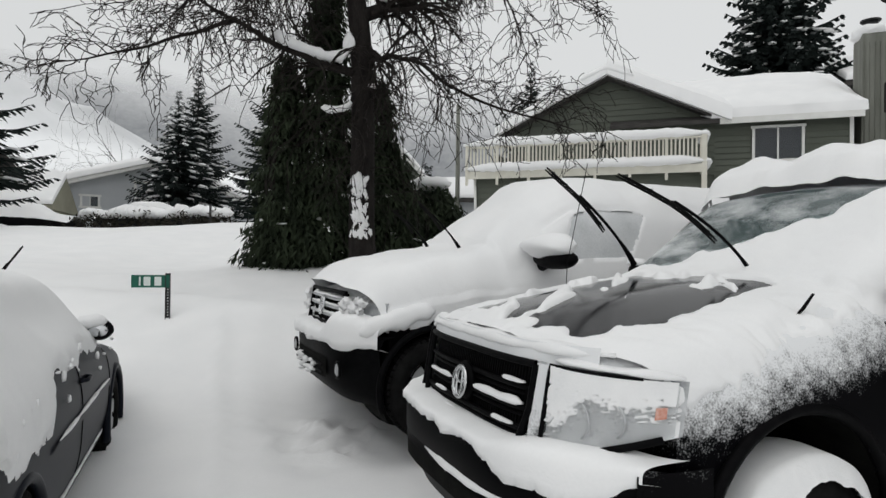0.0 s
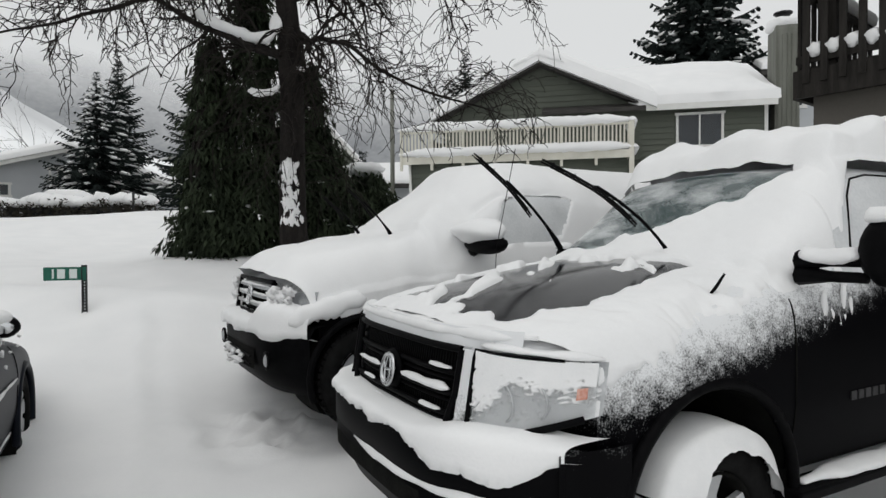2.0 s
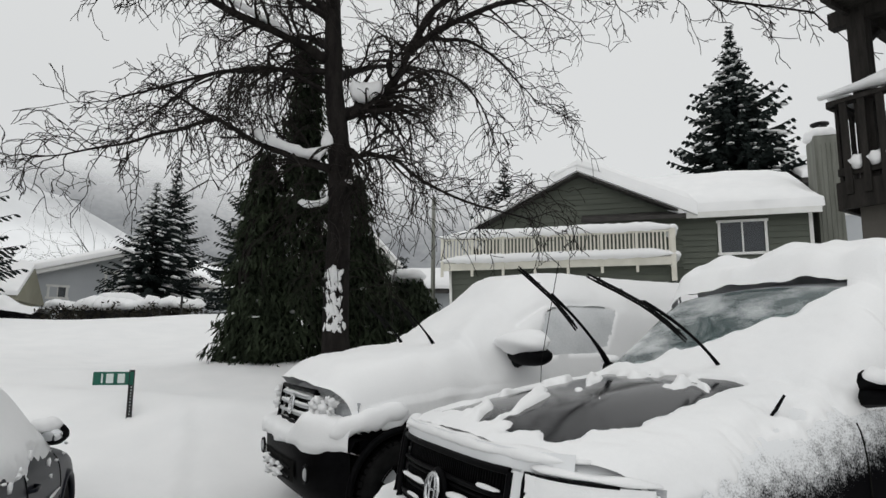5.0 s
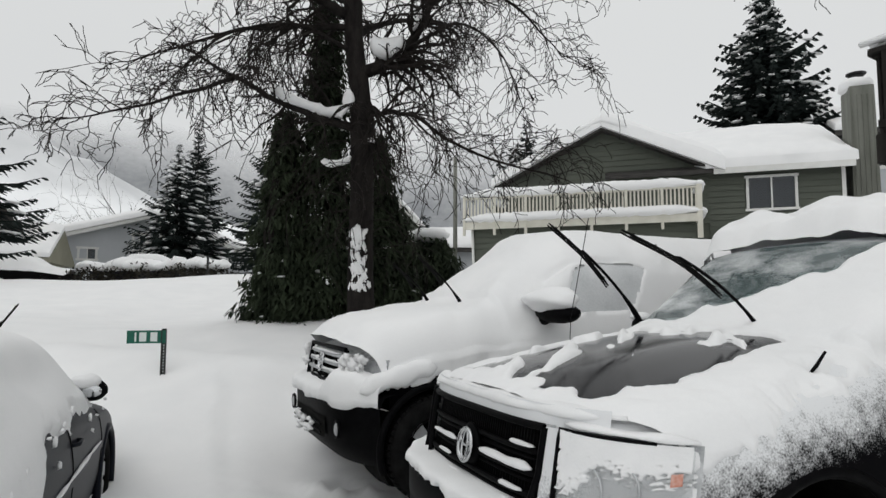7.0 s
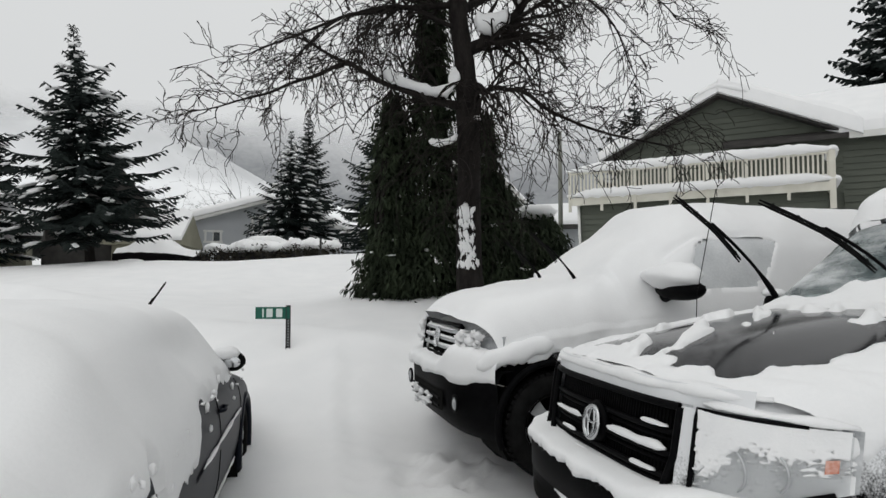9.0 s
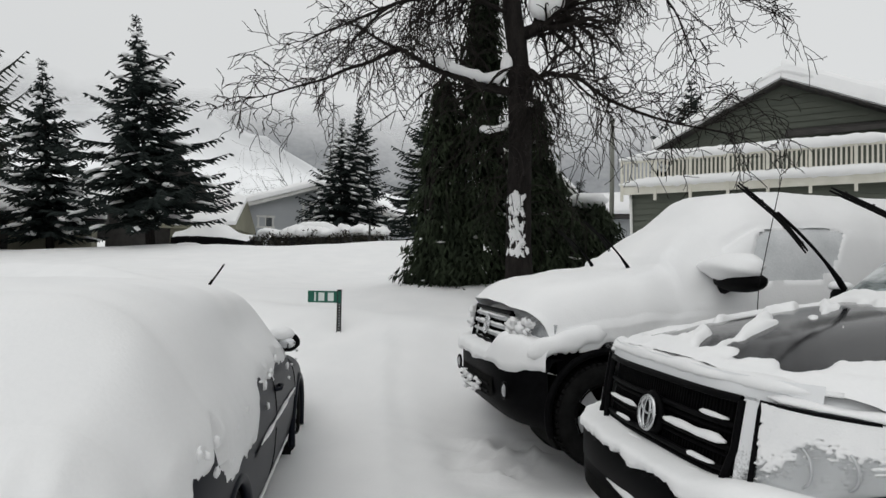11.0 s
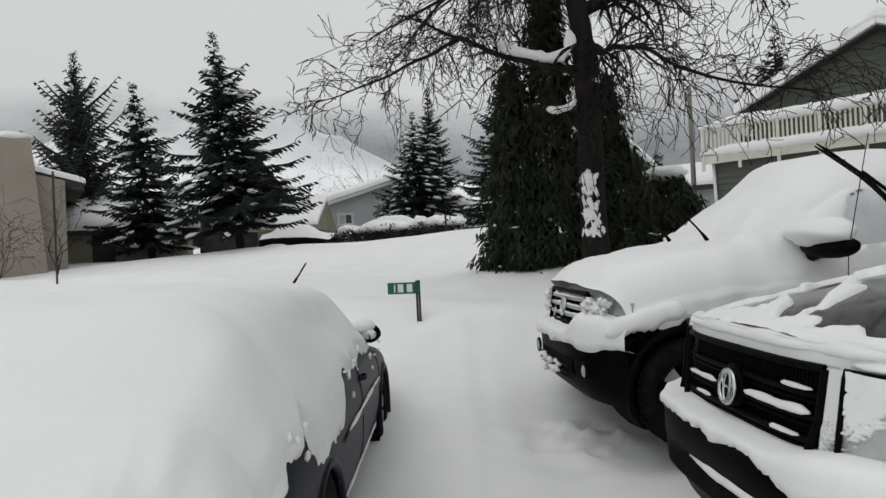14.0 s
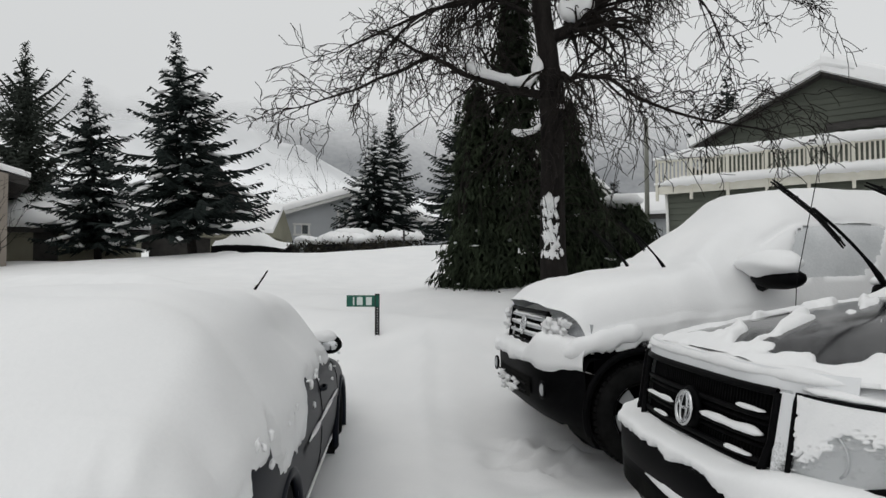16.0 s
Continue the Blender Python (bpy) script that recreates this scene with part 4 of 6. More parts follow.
def build_hatchback():
    car = thing("hatchback_car", "slate grey hatchback car buried under deep rounded snow", "car", car_frame(-3.742, 5.324, 290.7, 0.03), "parked vehicles")
    st = [
        (0.00, [(0.72, 0.30), (0.78, 0.45), (0.78, 0.58), (0.72, 0.68), (0.58, 0.72), (0.40, 0.74), (0.20, 0.75), (0, 0.75)]),
        (0.35, [(0.80, 0.24), (0.84, 0.45), (0.85, 0.62), (0.80, 0.74), (0.64, 0.80), (0.44, 0.82), (0.22, 0.83), (0, 0.83)]),
        (1.25, [(0.82, 0.22), (0.87, 0.45), (0.88, 0.68), (0.83, 0.86), (0.68, 0.93), (0.46, 0.96), (0.22, 0.97), (0, 0.97)]),
        (2.00, [(0.82, 0.22), (0.87, 0.45), (0.88, 0.70), (0.84, 0.92), (0.68, 1.18), (0.54, 1.28), (0.28, 1.32), (0, 1.33)]),
        (2.60, [(0.82, 0.22), (0.87, 0.45), (0.88, 0.70), (0.84, 0.94), (0.68, 1.22), (0.55, 1.31), (0.28, 1.35), (0, 1.36)]),
        (3.60, [(0.82, 0.22), (0.87, 0.45), (0.88, 0.72), (0.84, 0.96), (0.70, 1.22), (0.56, 1.31), (0.29, 1.35), (0, 1.36)]),
        (4.10, [(0.82, 0.24), (0.86, 0.46), (0.87, 0.74), (0.83, 0.96), (0.70, 1.18), (0.56, 1.27), (0.28, 1.31), (0, 1.32)]),
        (4.38, [(0.80, 0.28), (0.84, 0.48), (0.85, 0.74), (0.81, 0.93), (0.70, 1.05), (0.54, 1.10), (0.28, 1.13), (0, 1.14)]),
        (4.55, [(0.76, 0.34), (0.80, 0.5), (0.80, 0.70), (0.76, 0.84), (0.62, 0.90), (0.44, 0.92), (0.22, 0.93), (0, 0.93)]),
    ]
    sh = Shell(st, 0.35, 0.9, 0.3)
    arches = [(0.92, 0.31, 0.36), (3.55, 0.31, 0.36)]
    build_shell(car, sh, SEDP, arches, [])
    for s in (-1, 1):
        for ar in arches:
            build_arch(car, ar, s * 0.865, SEDP)
            build_wheel(car, ar[0], s * 0.77, 0.31, 0.31, 0.19, 7, 0.0, s)

    def thick(u, s, p):
        v = -p.y
        n, f, g = wave(u * 1.3, v * 1.3, 41.0), wave(u * 4.5, v * 4.5, 42.0 + 4 * p.z), wave(u * 15, v * 15, 43.0 + 13 * p.z)
        a = abs(s)
        t = 0.155 + 0.02 * n + 0.02 * smooth01(2.2, 3.4, u)
        t += 0.06 * smooth01(4.0, 4.4, u) + 0.02 * smooth01(1.9, 1.3, u)
        hollow = math.exp(-((u - 2.65) / 0.5) ** 2 - ((a - 3.0) / 0.6) ** 2)
        t = t * (0.42 + 0.58 * smooth01(3.6, 1.2, a)) * smooth01(5.0, 3.7, a) + 0.015 - 0.075 * hollow + 0.012 * f
        low = 0.92 + 0.02 * u + 0.08 * f + 0.075 * g - 0.24 * smooth01(3.95, 4.2, u) * (0.6 + 1.8 * f) - 0.26 * smooth01(2.95, 3.15, u + 0.1 * f) * smooth01(4.0, 3.85, u)
        t = t - 0.17 * smooth01(low + 0.04, low - 0.05, p.z) + 0.014 * g * smooth01(3.0, 4.5, a)
        return t - 0.03 if t < 0.006 else t
    def drift(u, s):
        uu = min(u, 4.50)
        p, n = sh.at(uu, s), sh.normal(uu, s)
        k = smooth01(4.6, 3.4, abs(s))
        m = smooth01(4.0, 4.4, u)
        tt = thick(uu, s, p) * (1 - m) + m * (0.21 * smooth01(4.7, 2.4, abs(s)) + 0.025 + 0.05 * wave(u * 7, s * 4, 4) * smooth01(3.3, 4.4, abs(s)) - 0.09 * smooth01(4.5, 5.2, abs(s)))
        q = p + (n * (0.75 - 0.45 * k) + Vector((0, 0, 0.25 + 0.45 * k))) * tt
        w = max(0.0, u - 4.50) / 0.9
        if w:
            bury = smooth01(0.58, 0.10, p.y)
            low = 0.80 - 0.80 * bury + (0.10 * wave(p.y * 5, 1, 45) + 0.11 * wave(p.y * 17, 1, 47)) * (1 - bury)
            fall = max(0.0, q.z - low)
            q = q + Vector((0.20 * math.sin(min(1, w * 1.6) * math.pi / 2) + 0.45 * bury * w * w - 0.22 * smooth01(0.8, 1.0, w) * (1 - bury), 0, -fall * (w ** 1.5)))
        return q
    part("snow_cover", Mesh().grid(drift, lin(0.05, 4.46, 150) + lin(4.5, 5.4, 30), lin(-5.9, 5.9, 150)), SNOW, car, "deep smooth snow over the whole car", True)
    part("rear_bumper", Mesh().grid(lambda y, i: (4.50 - 0.3 * abs(y) ** 4 + (0.0, 0.08, 0.09, 0.06, -0.02)[int(i)], y, (0.66, 0.62, 0.52, 0.38, 0.30)[int(i)]), lin(-0.8, 0.8, 30), range(5)), SEDP, car, "", True)
    for s in (-1, 1):
        part("tail_light", Mesh().grid(lambda y, z: (4.47 - 0.3 * abs(y) ** 4 + 0.02 * math.sin((y - 0.45) * 9), s * y, z), lin(0.42, 0.70, 12), lin(0.66, 0.88, 6)), RED, car, "red tail light showing under the snow", True)
        mir = new("wing_mirror")
        mir.parent = car
        part("mirror_head", Mesh().blob((1.56, s * 0.845, 1.045), (0.075, 0.095, 0.075), 0.08, 14, 10), PLASTIC, mir, "", True)
        part("mirror_face", Mesh().blob((1.625, s * 0.85, 1.045), (0.018, 0.062, 0.042), 0.0, 14, 8), MIRROR, mir, "", True)
        part("mirror_snow", Mesh().blob((1.57, s * 0.80, 1.10), (0.09, 0.10, 0.05), 0.3, 12, 8, 5), CLOD, mir, "", True)
        part("door_trim", Mesh().grid(lambda u, z: sh.at(u, s * 5.2) + Vector((0, s * 0.012, z)), lin(1.35, 3.1, 20), lin(-0.02, 0.02, 3)), SEDP, car, "", True)
        ledge(car, [sh.at(u, s * 5.2) + Vector((0, s * 0.012, 0.028)) for u in lin(1.4, 3.0, 40)], 0.010, 0.010, 50.0 + s, "trim_snow", "snow line on the door moulding", 0.9)
        ledge(car, [sh.at(u, s * 6.6) + Vector((0, s * 0.01, 0.0)) for u in lin(1.4, 3.0, 40)], 0.008, 0.010, 52.0 + s, "sill_snow", "", 0.9)
        for u in (1.30, 2.35):
            part("door_seam", Mesh().tube([sh.at(u, s * q) + 0.002 * sh.normal(u, s * q) for q in lin(3.9, 6.8, 12)], 0.004, 4), DARK, car)
        part("door_handle", Mesh().tube([sh.at(2.15, s * 4.4), sh.at(2.18, s * 4.4) + Vector((0, s * 0.03, 0)), sh.at(2.3, s * 4.4) + Vector((0, s * 0.03, 0)), sh.at(2.33, s * 4.4)], 0.012, 6), SEDP, car, "", True)
        for i in range(22):
            u = random.uniform(1.2, 4.3)
            z = 0.88 + 0.02 * u + random.gauss(0, 0.07)
            if not arched(arches, Vector((u, 1, z))):
                part("snow_clod", Mesh().blob((u, s * 0.885, z), (random.uniform(0.006, 0.022), 0.012, random.uniform(0.008, 0.026)), 0.8, 7, 5, i), CLOD, car, "", True)
    build_wiper(car, (1.15, 0.0, 1.18), (0.81, 0.21, 1.63), 0.01, 0.6, 0.7)
    return car


build_truck()
build_suv()
build_hatchback()


# ---- houses ----
def boards(parent, mat, x0, x1, z0, z1, y, step, top=None, name="siding_board", holes=()):
    """Lapped boards on a wall at y that faces -y; top(x0, x1, z) may narrow a board under a gable."""
    z = z0
    while z < z1 - 0.03:
        h = min(step, z1 - z)
        spans = [(x0, x1)]
        if top:
            spans = [top(z + h)]
        for a, b, c, d in holes:
            if c < z + h * 0.6 and d > z + h * 0.4:
                spans = [q for p, r in spans for q in ((p, min(r, a)), (max(p, b), r)) if q[1] - q[0] > 0.05]
        for a, b in spans:
            if b - a < 0.1:
                continue
            m = Mesh().add([(a, y - 0.042, z), (b, y - 0.042, z), (b, y - 0.006, z + h), (a, y - 0.006, z + h), (a, y + 0.01, z), (b, y + 0.01, z), (b, y + 0.01, z + h), (a, y + 0.01, z + h)],
                           [(0, 1, 2, 3), (4, 7, 6, 5), (0, 4, 5, 1), (3, 2, 6, 7), (0, 3, 7, 4), (1, 5, 6, 2)])
            part(name, m, mat, parent)
        z += h


def window(parent, x0, x1, z0, z1, y, trim=0.09, mull=1, mat=None, pane_mat=None):
    w = new("window")
    w.parent = parent
    m = Mesh()
    for c, s in (((x0 + x1) / 2, z1), ((x0 + x1) / 2, z0)):
        m.box((c, y - 0.035, s), (x1 - x0 + 2 * trim, 0.07, trim))
    for c in (x0, x1):
        m.box((c, y - 0.033, (z0 + z1) / 2), (trim, 0.066, z1 - z0 - trim))
    part("window_frame", m, mat or WHITE, w, "", bevel=0.006)
    n = mull + 1
    for i in range(n):
        a, b = x0 + (x1 - x0) * i / n, x0 + (x1 - x0) * (i + 1) / n
        part("pane", Mesh().box(((a + b) / 2, y + 0.012 - 0.014 * i, (z0 + z1) / 2), (b - a, 0.008, z1 - z0)), pane_mat or PANE, w)
        if i:
            part("mullion", Mesh().box((a, y - 0.02, (z0 + z1) / 2), (0.05, 0.04, z1 - z0)), mat or WHITE, w)
    # flat black sheet behind the panes, in place of an unlit room
    part("window_shade_sheet", Mesh().box(((x0 + x1) / 2, y + 0.2, (z0 + z1) / 2), (x1 - x0, 0.02, z1 - z0)), DARK, w)
    return w


def snow_slab(parent, corners, thick, seed, name="roof_snow", label="thick rounded snow on the roof", n=40, k=14, over=0.12):
    """A pillow of snow on a sloping roof given by four corners: eave left, eave right, ridge right, ridge left."""
    a, b, c, d = (Vector(p) for p in corners)
    nrm = (b - a).cross(d - a).normalized()
    if nrm.z < 0:
        nrm = -nrm
    m = Mesh()

    def at(s, t):
        p = (a + (b - a) * s) * (1 - t) + (d + (c - d) * s) * t
        e = min(s, 1 - s) * (b - a).length
        f = t * (d - a).length
        w = (0.0 if e < 0.002 or f < 0.002 else 0.62 + 0.38 * smooth01(0, 0.5, min(e, f)))
        hgt = thick * w * (1 + 0.18 * wave(p.x, p.y, seed, 0.5) + 0.06 * wave(p.x, p.y, seed, 1.8))
        out = (a - d).normalized() * over * math.sin(min(1, f / 0.5) * math.pi) * (1 + 0.5 * wave(p.x, p.y, seed + 3, 1.2))
        return p + nrm * 0.01 + Vector((0, 0, hgt)) + (out if f < 0.5 else Vector())
    ts = [0, 0.004, 0.012, 0.03, 0.05, 0.08, 0.12] + lin(0.18, 1, k)
    ss = [0, 0.004, 0.012, 0.025] + lin(0.05, 0.95, n) + [0.975, 0.988, 0.996, 1]
    m.grid(at, ss, ts)
    m.grid(lambda s, t: (a + (b - a) * s) * (1 - t) + (d + (c - d) * s) * t, [0, 1], [0, 1])
    return part(name, m, SNOW, parent, label, True)


def build_green_house():
    h = thing("green_house", "low dark green timber house with thick snow on its roofs", "house", pose(9.2, 20.86, 0.27, 0, 0, -20.5))
    base, eave, apex = 1.2, 5.95, 7.58
    wall = Mesh().prism([(-7, base), (0, base), (0, eave), (-3.5, apex), (-7, eave)], 0.02, 6.0)
    part("gable_wall", wall, GREEN, h)
    part("wing_wall", Mesh().prism([(0, base), (4.05, base), (4.05, eave), (0, eave)], 0.021, 7.0), GREEN, h)

    def span(z):
        k = max(0.0, (z - eave) / (apex - eave))
        return (-7 + 3.5 * k, -3.5 * k)
    boards(h, GREEN, -7, 0, 4.1, apex, 0.0, 0.2, span)
    boards(h, GREEN, 0.0, 4.0, 2.4, eave, 0.0, 0.2, None, "siding_board", [(1.12, 2.72, 4.4, 5.7)])
    part("corner_board", Mesh().box((4.0, -0.03, 4.2), (0.11, 0.05, 3.5)), WHITE, h)
    window(h, 1.2, 2.65, 4.5, 5.62, 0.0, 0.085, 1)
    part("gable_roof", Mesh().prism([(-7.5, eave - 0.22), (-3.5, apex + 0.08), (0.4, eave - 0.12), (0.4, eave - 0.2), (-3.5, apex - 0.0), (-7.5, eave - 0.3)], -0.45, 6.5), SHINGLE, h)
    part("main_roof", Mesh().prism([(-0.45, eave - 0.06), (4.2, 7.95), (8.4, eave - 0.06), (8.4, eave - 0.2), (4.2, 7.8), (-0.45, eave - 0.2)], -3.4, 4.25, 0), SHINGLE, h)
    part("fascia", Mesh().box((2.2, -0.47, eave - 0.14), (4.1, 0.04, 0.2)), WHITE, h)
    snow_slab(h, ((-0.1, -0.47, eave - 0.05), (4.3, -0.47, eave - 0.05), (4.3, 4.2, 7.96), (-3.3, 4.2, 7.96)), 0.48, 61, over=0.14)
    snow_slab(h, ((-7.55, -0.62, eave - 0.26), (-7.55, 6.2, eave - 0.24), (-3.5, 6.2, apex + 0.08), (-3.5, -0.62, apex + 0.08)), 0.55, 62)
    snow_slab(h, ((0.5, 5.0, eave - 0.16), (0.5, -0.62, eave - 0.16), (-3.5, -0.62, apex + 0.08), (-3.5, 5.0, apex + 0.08)), 0.75, 63)
    ledge(h, [(-3.5 + 1.1 * k, -0.30, apex + 0.30 - 0.42 * abs(k)) for k in lin(-1, 1, 30)], 0.35, 0.20, 64, "ridge_snow", "snow hump on the ridge", 0.15, SNOW)
    # chimney
    ch = new("chimney")
    ch.parent = h
    part("chimney_shaft", Mesh().prism([(4.3, base), (5.14, base), (5.06, 8.5), (4.36, 8.5)], 0.3, 1.4), CHIM, ch, bevel=0.02)
    for x in lin(4.42, 5.0, 5):
        part("shaft_board", Mesh().box((x, 0.285, 5.2), (0.02, 0.03, 6.0)), CHIM, ch)
    part("chimney_snow", Mesh().blob((4.71, 0.85, 8.63), (0.52, 0.7, 0.26), 0.2, 20, 12, 2), SNOW, ch, "", True)
    part("flue", Mesh().tube([(4.72, 0.9, 8.75), (4.72, 0.9, 9.05)], 0.22, 14), STEEL, ch, "", True)
    part("flue_cap", Mesh().tube([(4.72, 0.9, 9.05), (4.72, 0.9, 9.09)], 0.30, 16), STEEL, ch)
    # lower storey and deck
    part("lower_wall", Mesh().prism([(-8.0, base - 0.6), (-0.5, base - 0.6), (-0.5, 4.08), (-8.0, 4.08)], -1.6, 0.0), GREEN, h)
    boards(h, GREEN, -8.0, -0.5, 2.5, 4.08, -1.6, 0.2)
    part("downpipe", Mesh().tube([(-7.95, -1.72, 4.0), (-7.9, -1.72, 2.2), (-7.6, -1.8, 1.5)], 0.05, 8), WHITE, h, "", True)
    d = new("deck")
    d.parent = h
    part("deck_floor", Mesh().box((-4.28, -0.93, 4.18), (7.9, 1.86, 0.12)), CREAM, d)
    part("rim_board", Mesh().box((-4.28, -1.88, 4.10), (7.94, 0.04, 0.26)), CREAM, d)
    for y in (-1.84,):
        part("top_rail", Mesh().box((-4.28, y, 5.08), (7.9, 0.12, 0.05)), CREAM, d)
        part("bottom_rail", Mesh().box((-4.28, y, 4.36), (7.9, 0.06, 0.05)), CREAM, d)
    n = 64
    me = None
    for i in range(n):
        x = -8.2 + 7.84 * i / (n - 1)
        if me is None:
            ob = part("baluster", Mesh().box((0, 0, 0), (0.055, 0.04, 0.72)), CREAM, d)
            me = ob.data
        else:
            ob = new("baluster", me)
            ob.parent = d
        ob.location = (x, -1.84, 4.72)
    for i in range(4):
        ob = new("baluster", me)
        ob.parent = d
        ob.location = (-0.38, -1.6 + 0.4 * i, 4.72)
    for x in lin(-8.2, -0.38, 8):
        part("deck_post", Mesh().box((x, -1.90, 4.45), (0.09, 0.07, 1.4)), CREAM, d)
    for x, w in ((-0.38, 0.16),):
        part("end_post", Mesh().box((x, -1.84, 4.3), (w, 0.16, 1.7)), CREAM, d)
    part("end_rail", Mesh().box((-0.38, -0.9, 5.08), (0.12, 1.9, 0.05)), CREAM, d)
    ledge(d, [(x, -1.82, 5.20 + 0.05 * wave(x, 0, 5, 0.8)) for x in lin(-8.35, -0.25, 60)], 0.20, 0.21, 71, "rail_snow", "thick snow on the deck rail", 0.2, SNOW)
    ledge(d, [(x, -1.84, 4.32) for x in lin(-8.3, -0.2, 60)], 0.26, 0.21, 72, "deck_snow", "snow spilling from the deck floor", 0.25, SNOW)
    part("deck_drift", Mesh().box((-4.28, -0.95, 4.36), (7.8, 1.5, 0.26)), SNOW, d, bevel=0.08)
    ledge(d, [(-0.36, y, 5.18) for y in lin(-1.95, 0.0, 16)], 0.17, 0.15, 73, "rail_snow", "thick snow on the deck rail", 0.2, SNOW)
    ledge(d, [(-0.34, y, 4.32) for y in lin(-1.9, 0.0, 16)], 0.2, 0.15, 74, "deck_snow", "", 0.2, SNOW)


def build_porch():
    h = thing("porch_house", "brown rendered house with a raised dark timber porch under snow", "house", pose(4.95, 6.75, 0, 0, 0, -58.0))
    part("lower_wall", Mesh().prism([(0.12, -0.2), (9, -0.2), (9, 3.3), (0.12, 3.3)], 0.15, 6.0), BROWN, h)
    part("upper_wall", Mesh().prism([(3.6, 3.6), (9, 3.6), (9, 6.0), (3.6, 6.0)], 2.6, 6.0), BROWN, h)
    p = new("porch")
    p.parent = h
    part("porch_floor", Mesh().box((4.5, 1.35, 3.55), (9.0, 2.7, 0.1)), TIMBER, p)
    part("rim_beam", Mesh().box((4.5, -0.02, 3.42), (9.05, 0.06, 0.32)), TIMBER, p)
    part("side_beam", Mesh().box((-0.02, 1.3, 3.42), (0.06, 2.6, 0.32)), TIMBER, p)
    me = None
    spots = [(0.12 + 0.19 * i, -0.03, False) for i in range(46)] + [(-0.03, 0.15 + 0.19 * i, True) for i in range(13)]
    for i, (x, y, _) in enumerate(spots):
        if me is None:
            ob = part("baluster", Mesh().box((0, 0, 0), (0.075, 0.035, 1.12)), TIMBER, p)
            me = ob.data
        else:
            ob = new("baluster", me)
            ob.parent = p
        ob.location = (x, y - 0.03 if y < 0 else y, 3.98)
        if y > 0:
            ob.rotation_euler = (0, 0, math.pi / 2)
        if y < 0 and i < 40:
            part("baluster_snow", Mesh().blob((x + 0.09, -0.03, 3.80 + 0.02 * wave(x, 3, 1, 5)), (0.085, 0.08, 0.085), 0.35, 10, 7, x), CLOD, p, "", True)
    part("top_rail", Mesh().box((4.5, -0.02, 4.55), (9.1, 0.14, 0.05)), TIMBER, p)
    part("side_rail", Mesh().box((-0.02, 1.3, 4.55), (0.14, 2.6, 0.05)), TIMBER, p)
    part("bottom_rail", Mesh().box((4.5, -0.02, 3.70), (9.0, 0.05, 0.09)), TIMBER, p)
    ledge(p, [(x, -0.02, 4.67 + 0.03 * wave(x, 2, 1, 1)) for x in lin(-0.15, 8.8, 60)], 0.16, 0.13, 81, "rail_snow", "thick snow on the porch rail", 0.2, SNOW)
    ledge(p, [(-0.02, y, 4.65) for y in lin(0, 2.5, 20)], 0.15, 0.12, 82, "rail_snow", "thick snow on the porch rail", 0.2, SNOW)
    for x in (0.30, 3.6, 7.2):
        m = Mesh().box((x, 0.12, 4.58), (0.19, 0.19, 2.06))
        m.tube([(x, 0.17, 5.0), (x, 0.32, 5.35), (x, 0.6, 5.56)], 0.06, 6)
        part("porch_post", m, TIMBER, p)
    part("roof_beam", Mesh().box((4.5, 0.12, 5.63), (9.0, 0.16, 0.2)), TIMBER, p)
    part("side_roof_beam", Mesh().box((0.3, 1.45, 5.64), (0.14, 2.5, 0.16)), TIMBER, p)
    part("porch_post", Mesh().box((0.3, 2.6, 4.62), (0.15, 0.15, 2.1)), TIMBER, p)
    part("porch_roof", Mesh().prism([(-0.5, 5.79), (2.9, 6.0), (2.9, 5.85), (-0.5, 5.64)], 0.16, 9.2, 0), TIMBER, p)
    for x in lin(0.2, 8.8, 16):
        part("rafter", Mesh().prism([(-0.45, 5.645), (2.85, 5.85), (2.85, 5.79), (-0.45, 5.585)], x, x + 0.05, 0), TIMBER, p)
    snow_slab(p, ((0.15, -0.55, 5.79), (9.2, -0.55, 5.79), (9.2, 2.95, 6.01), (0.15, 2.95, 6.01)), 0.5, 83, over=0.1)
    part("main_roof", Mesh().box((6.3, 4.6, 6.13), (5.8, 3.3, 0.2)), SHINGLE, h)
    snow_slab(h, ((3.4, 2.9, 6.24), (9.2, 2.9, 6.24), (9.2, 6.2, 6.4), (3.4, 6.2, 6.4)), 0.5, 84)
    t = thing("patio_table", "snow-topped round table standing on the porch", "table", pose(4.95, 6.75, 0, 0, 0, -58.0) @ pose(1.9, 1.2, 3.6))
    part("tabletop", Mesh().tube([(0, 0, 0.70), (0, 0, 0.74)], 0.5, 20), TIMBER, t)
    part("pedestal", Mesh().tube([(0, 0, 0), (0, 0, 0.1), (0, 0, 0.7)], [0.25, 0.06, 0.05], 10), TIMBER, t)
    part("table_snow", Mesh().blob((0, 0, 0.84), (0.5, 0.5, 0.16), 0.15, 18, 8), SNOW, t, "", True)
    for i, (x, y, a) in enumerate(((1.15, 1.0, 30), (2.5, 1.6, 200))):
        c = thing("patio_chair", "dark timber patio chair dusted with snow beside a table", "chair", pose(4.95, 6.75, 0, 0, 0, -58.0) @ pose(x, y, 3.6, 0, 0, a), "porch chairs")
        part("seat", Mesh().box((0, 0, 0.42), (0.5, 0.5, 0.05)), TIMBER, c)
        part("backrest", Mesh().box((0, 0.26, 0.75), (0.5, 0.04, 0.7), Matrix.Rotation(-0.25, 3, "X")), TIMBER, c)
        for sx in (-0.22, 0.22):
            for sy in (-0.22, 0.22):
                part("leg", Mesh().box((sx, sy, 0.2), (0.05, 0.05, 0.4)), TIMBER, c)
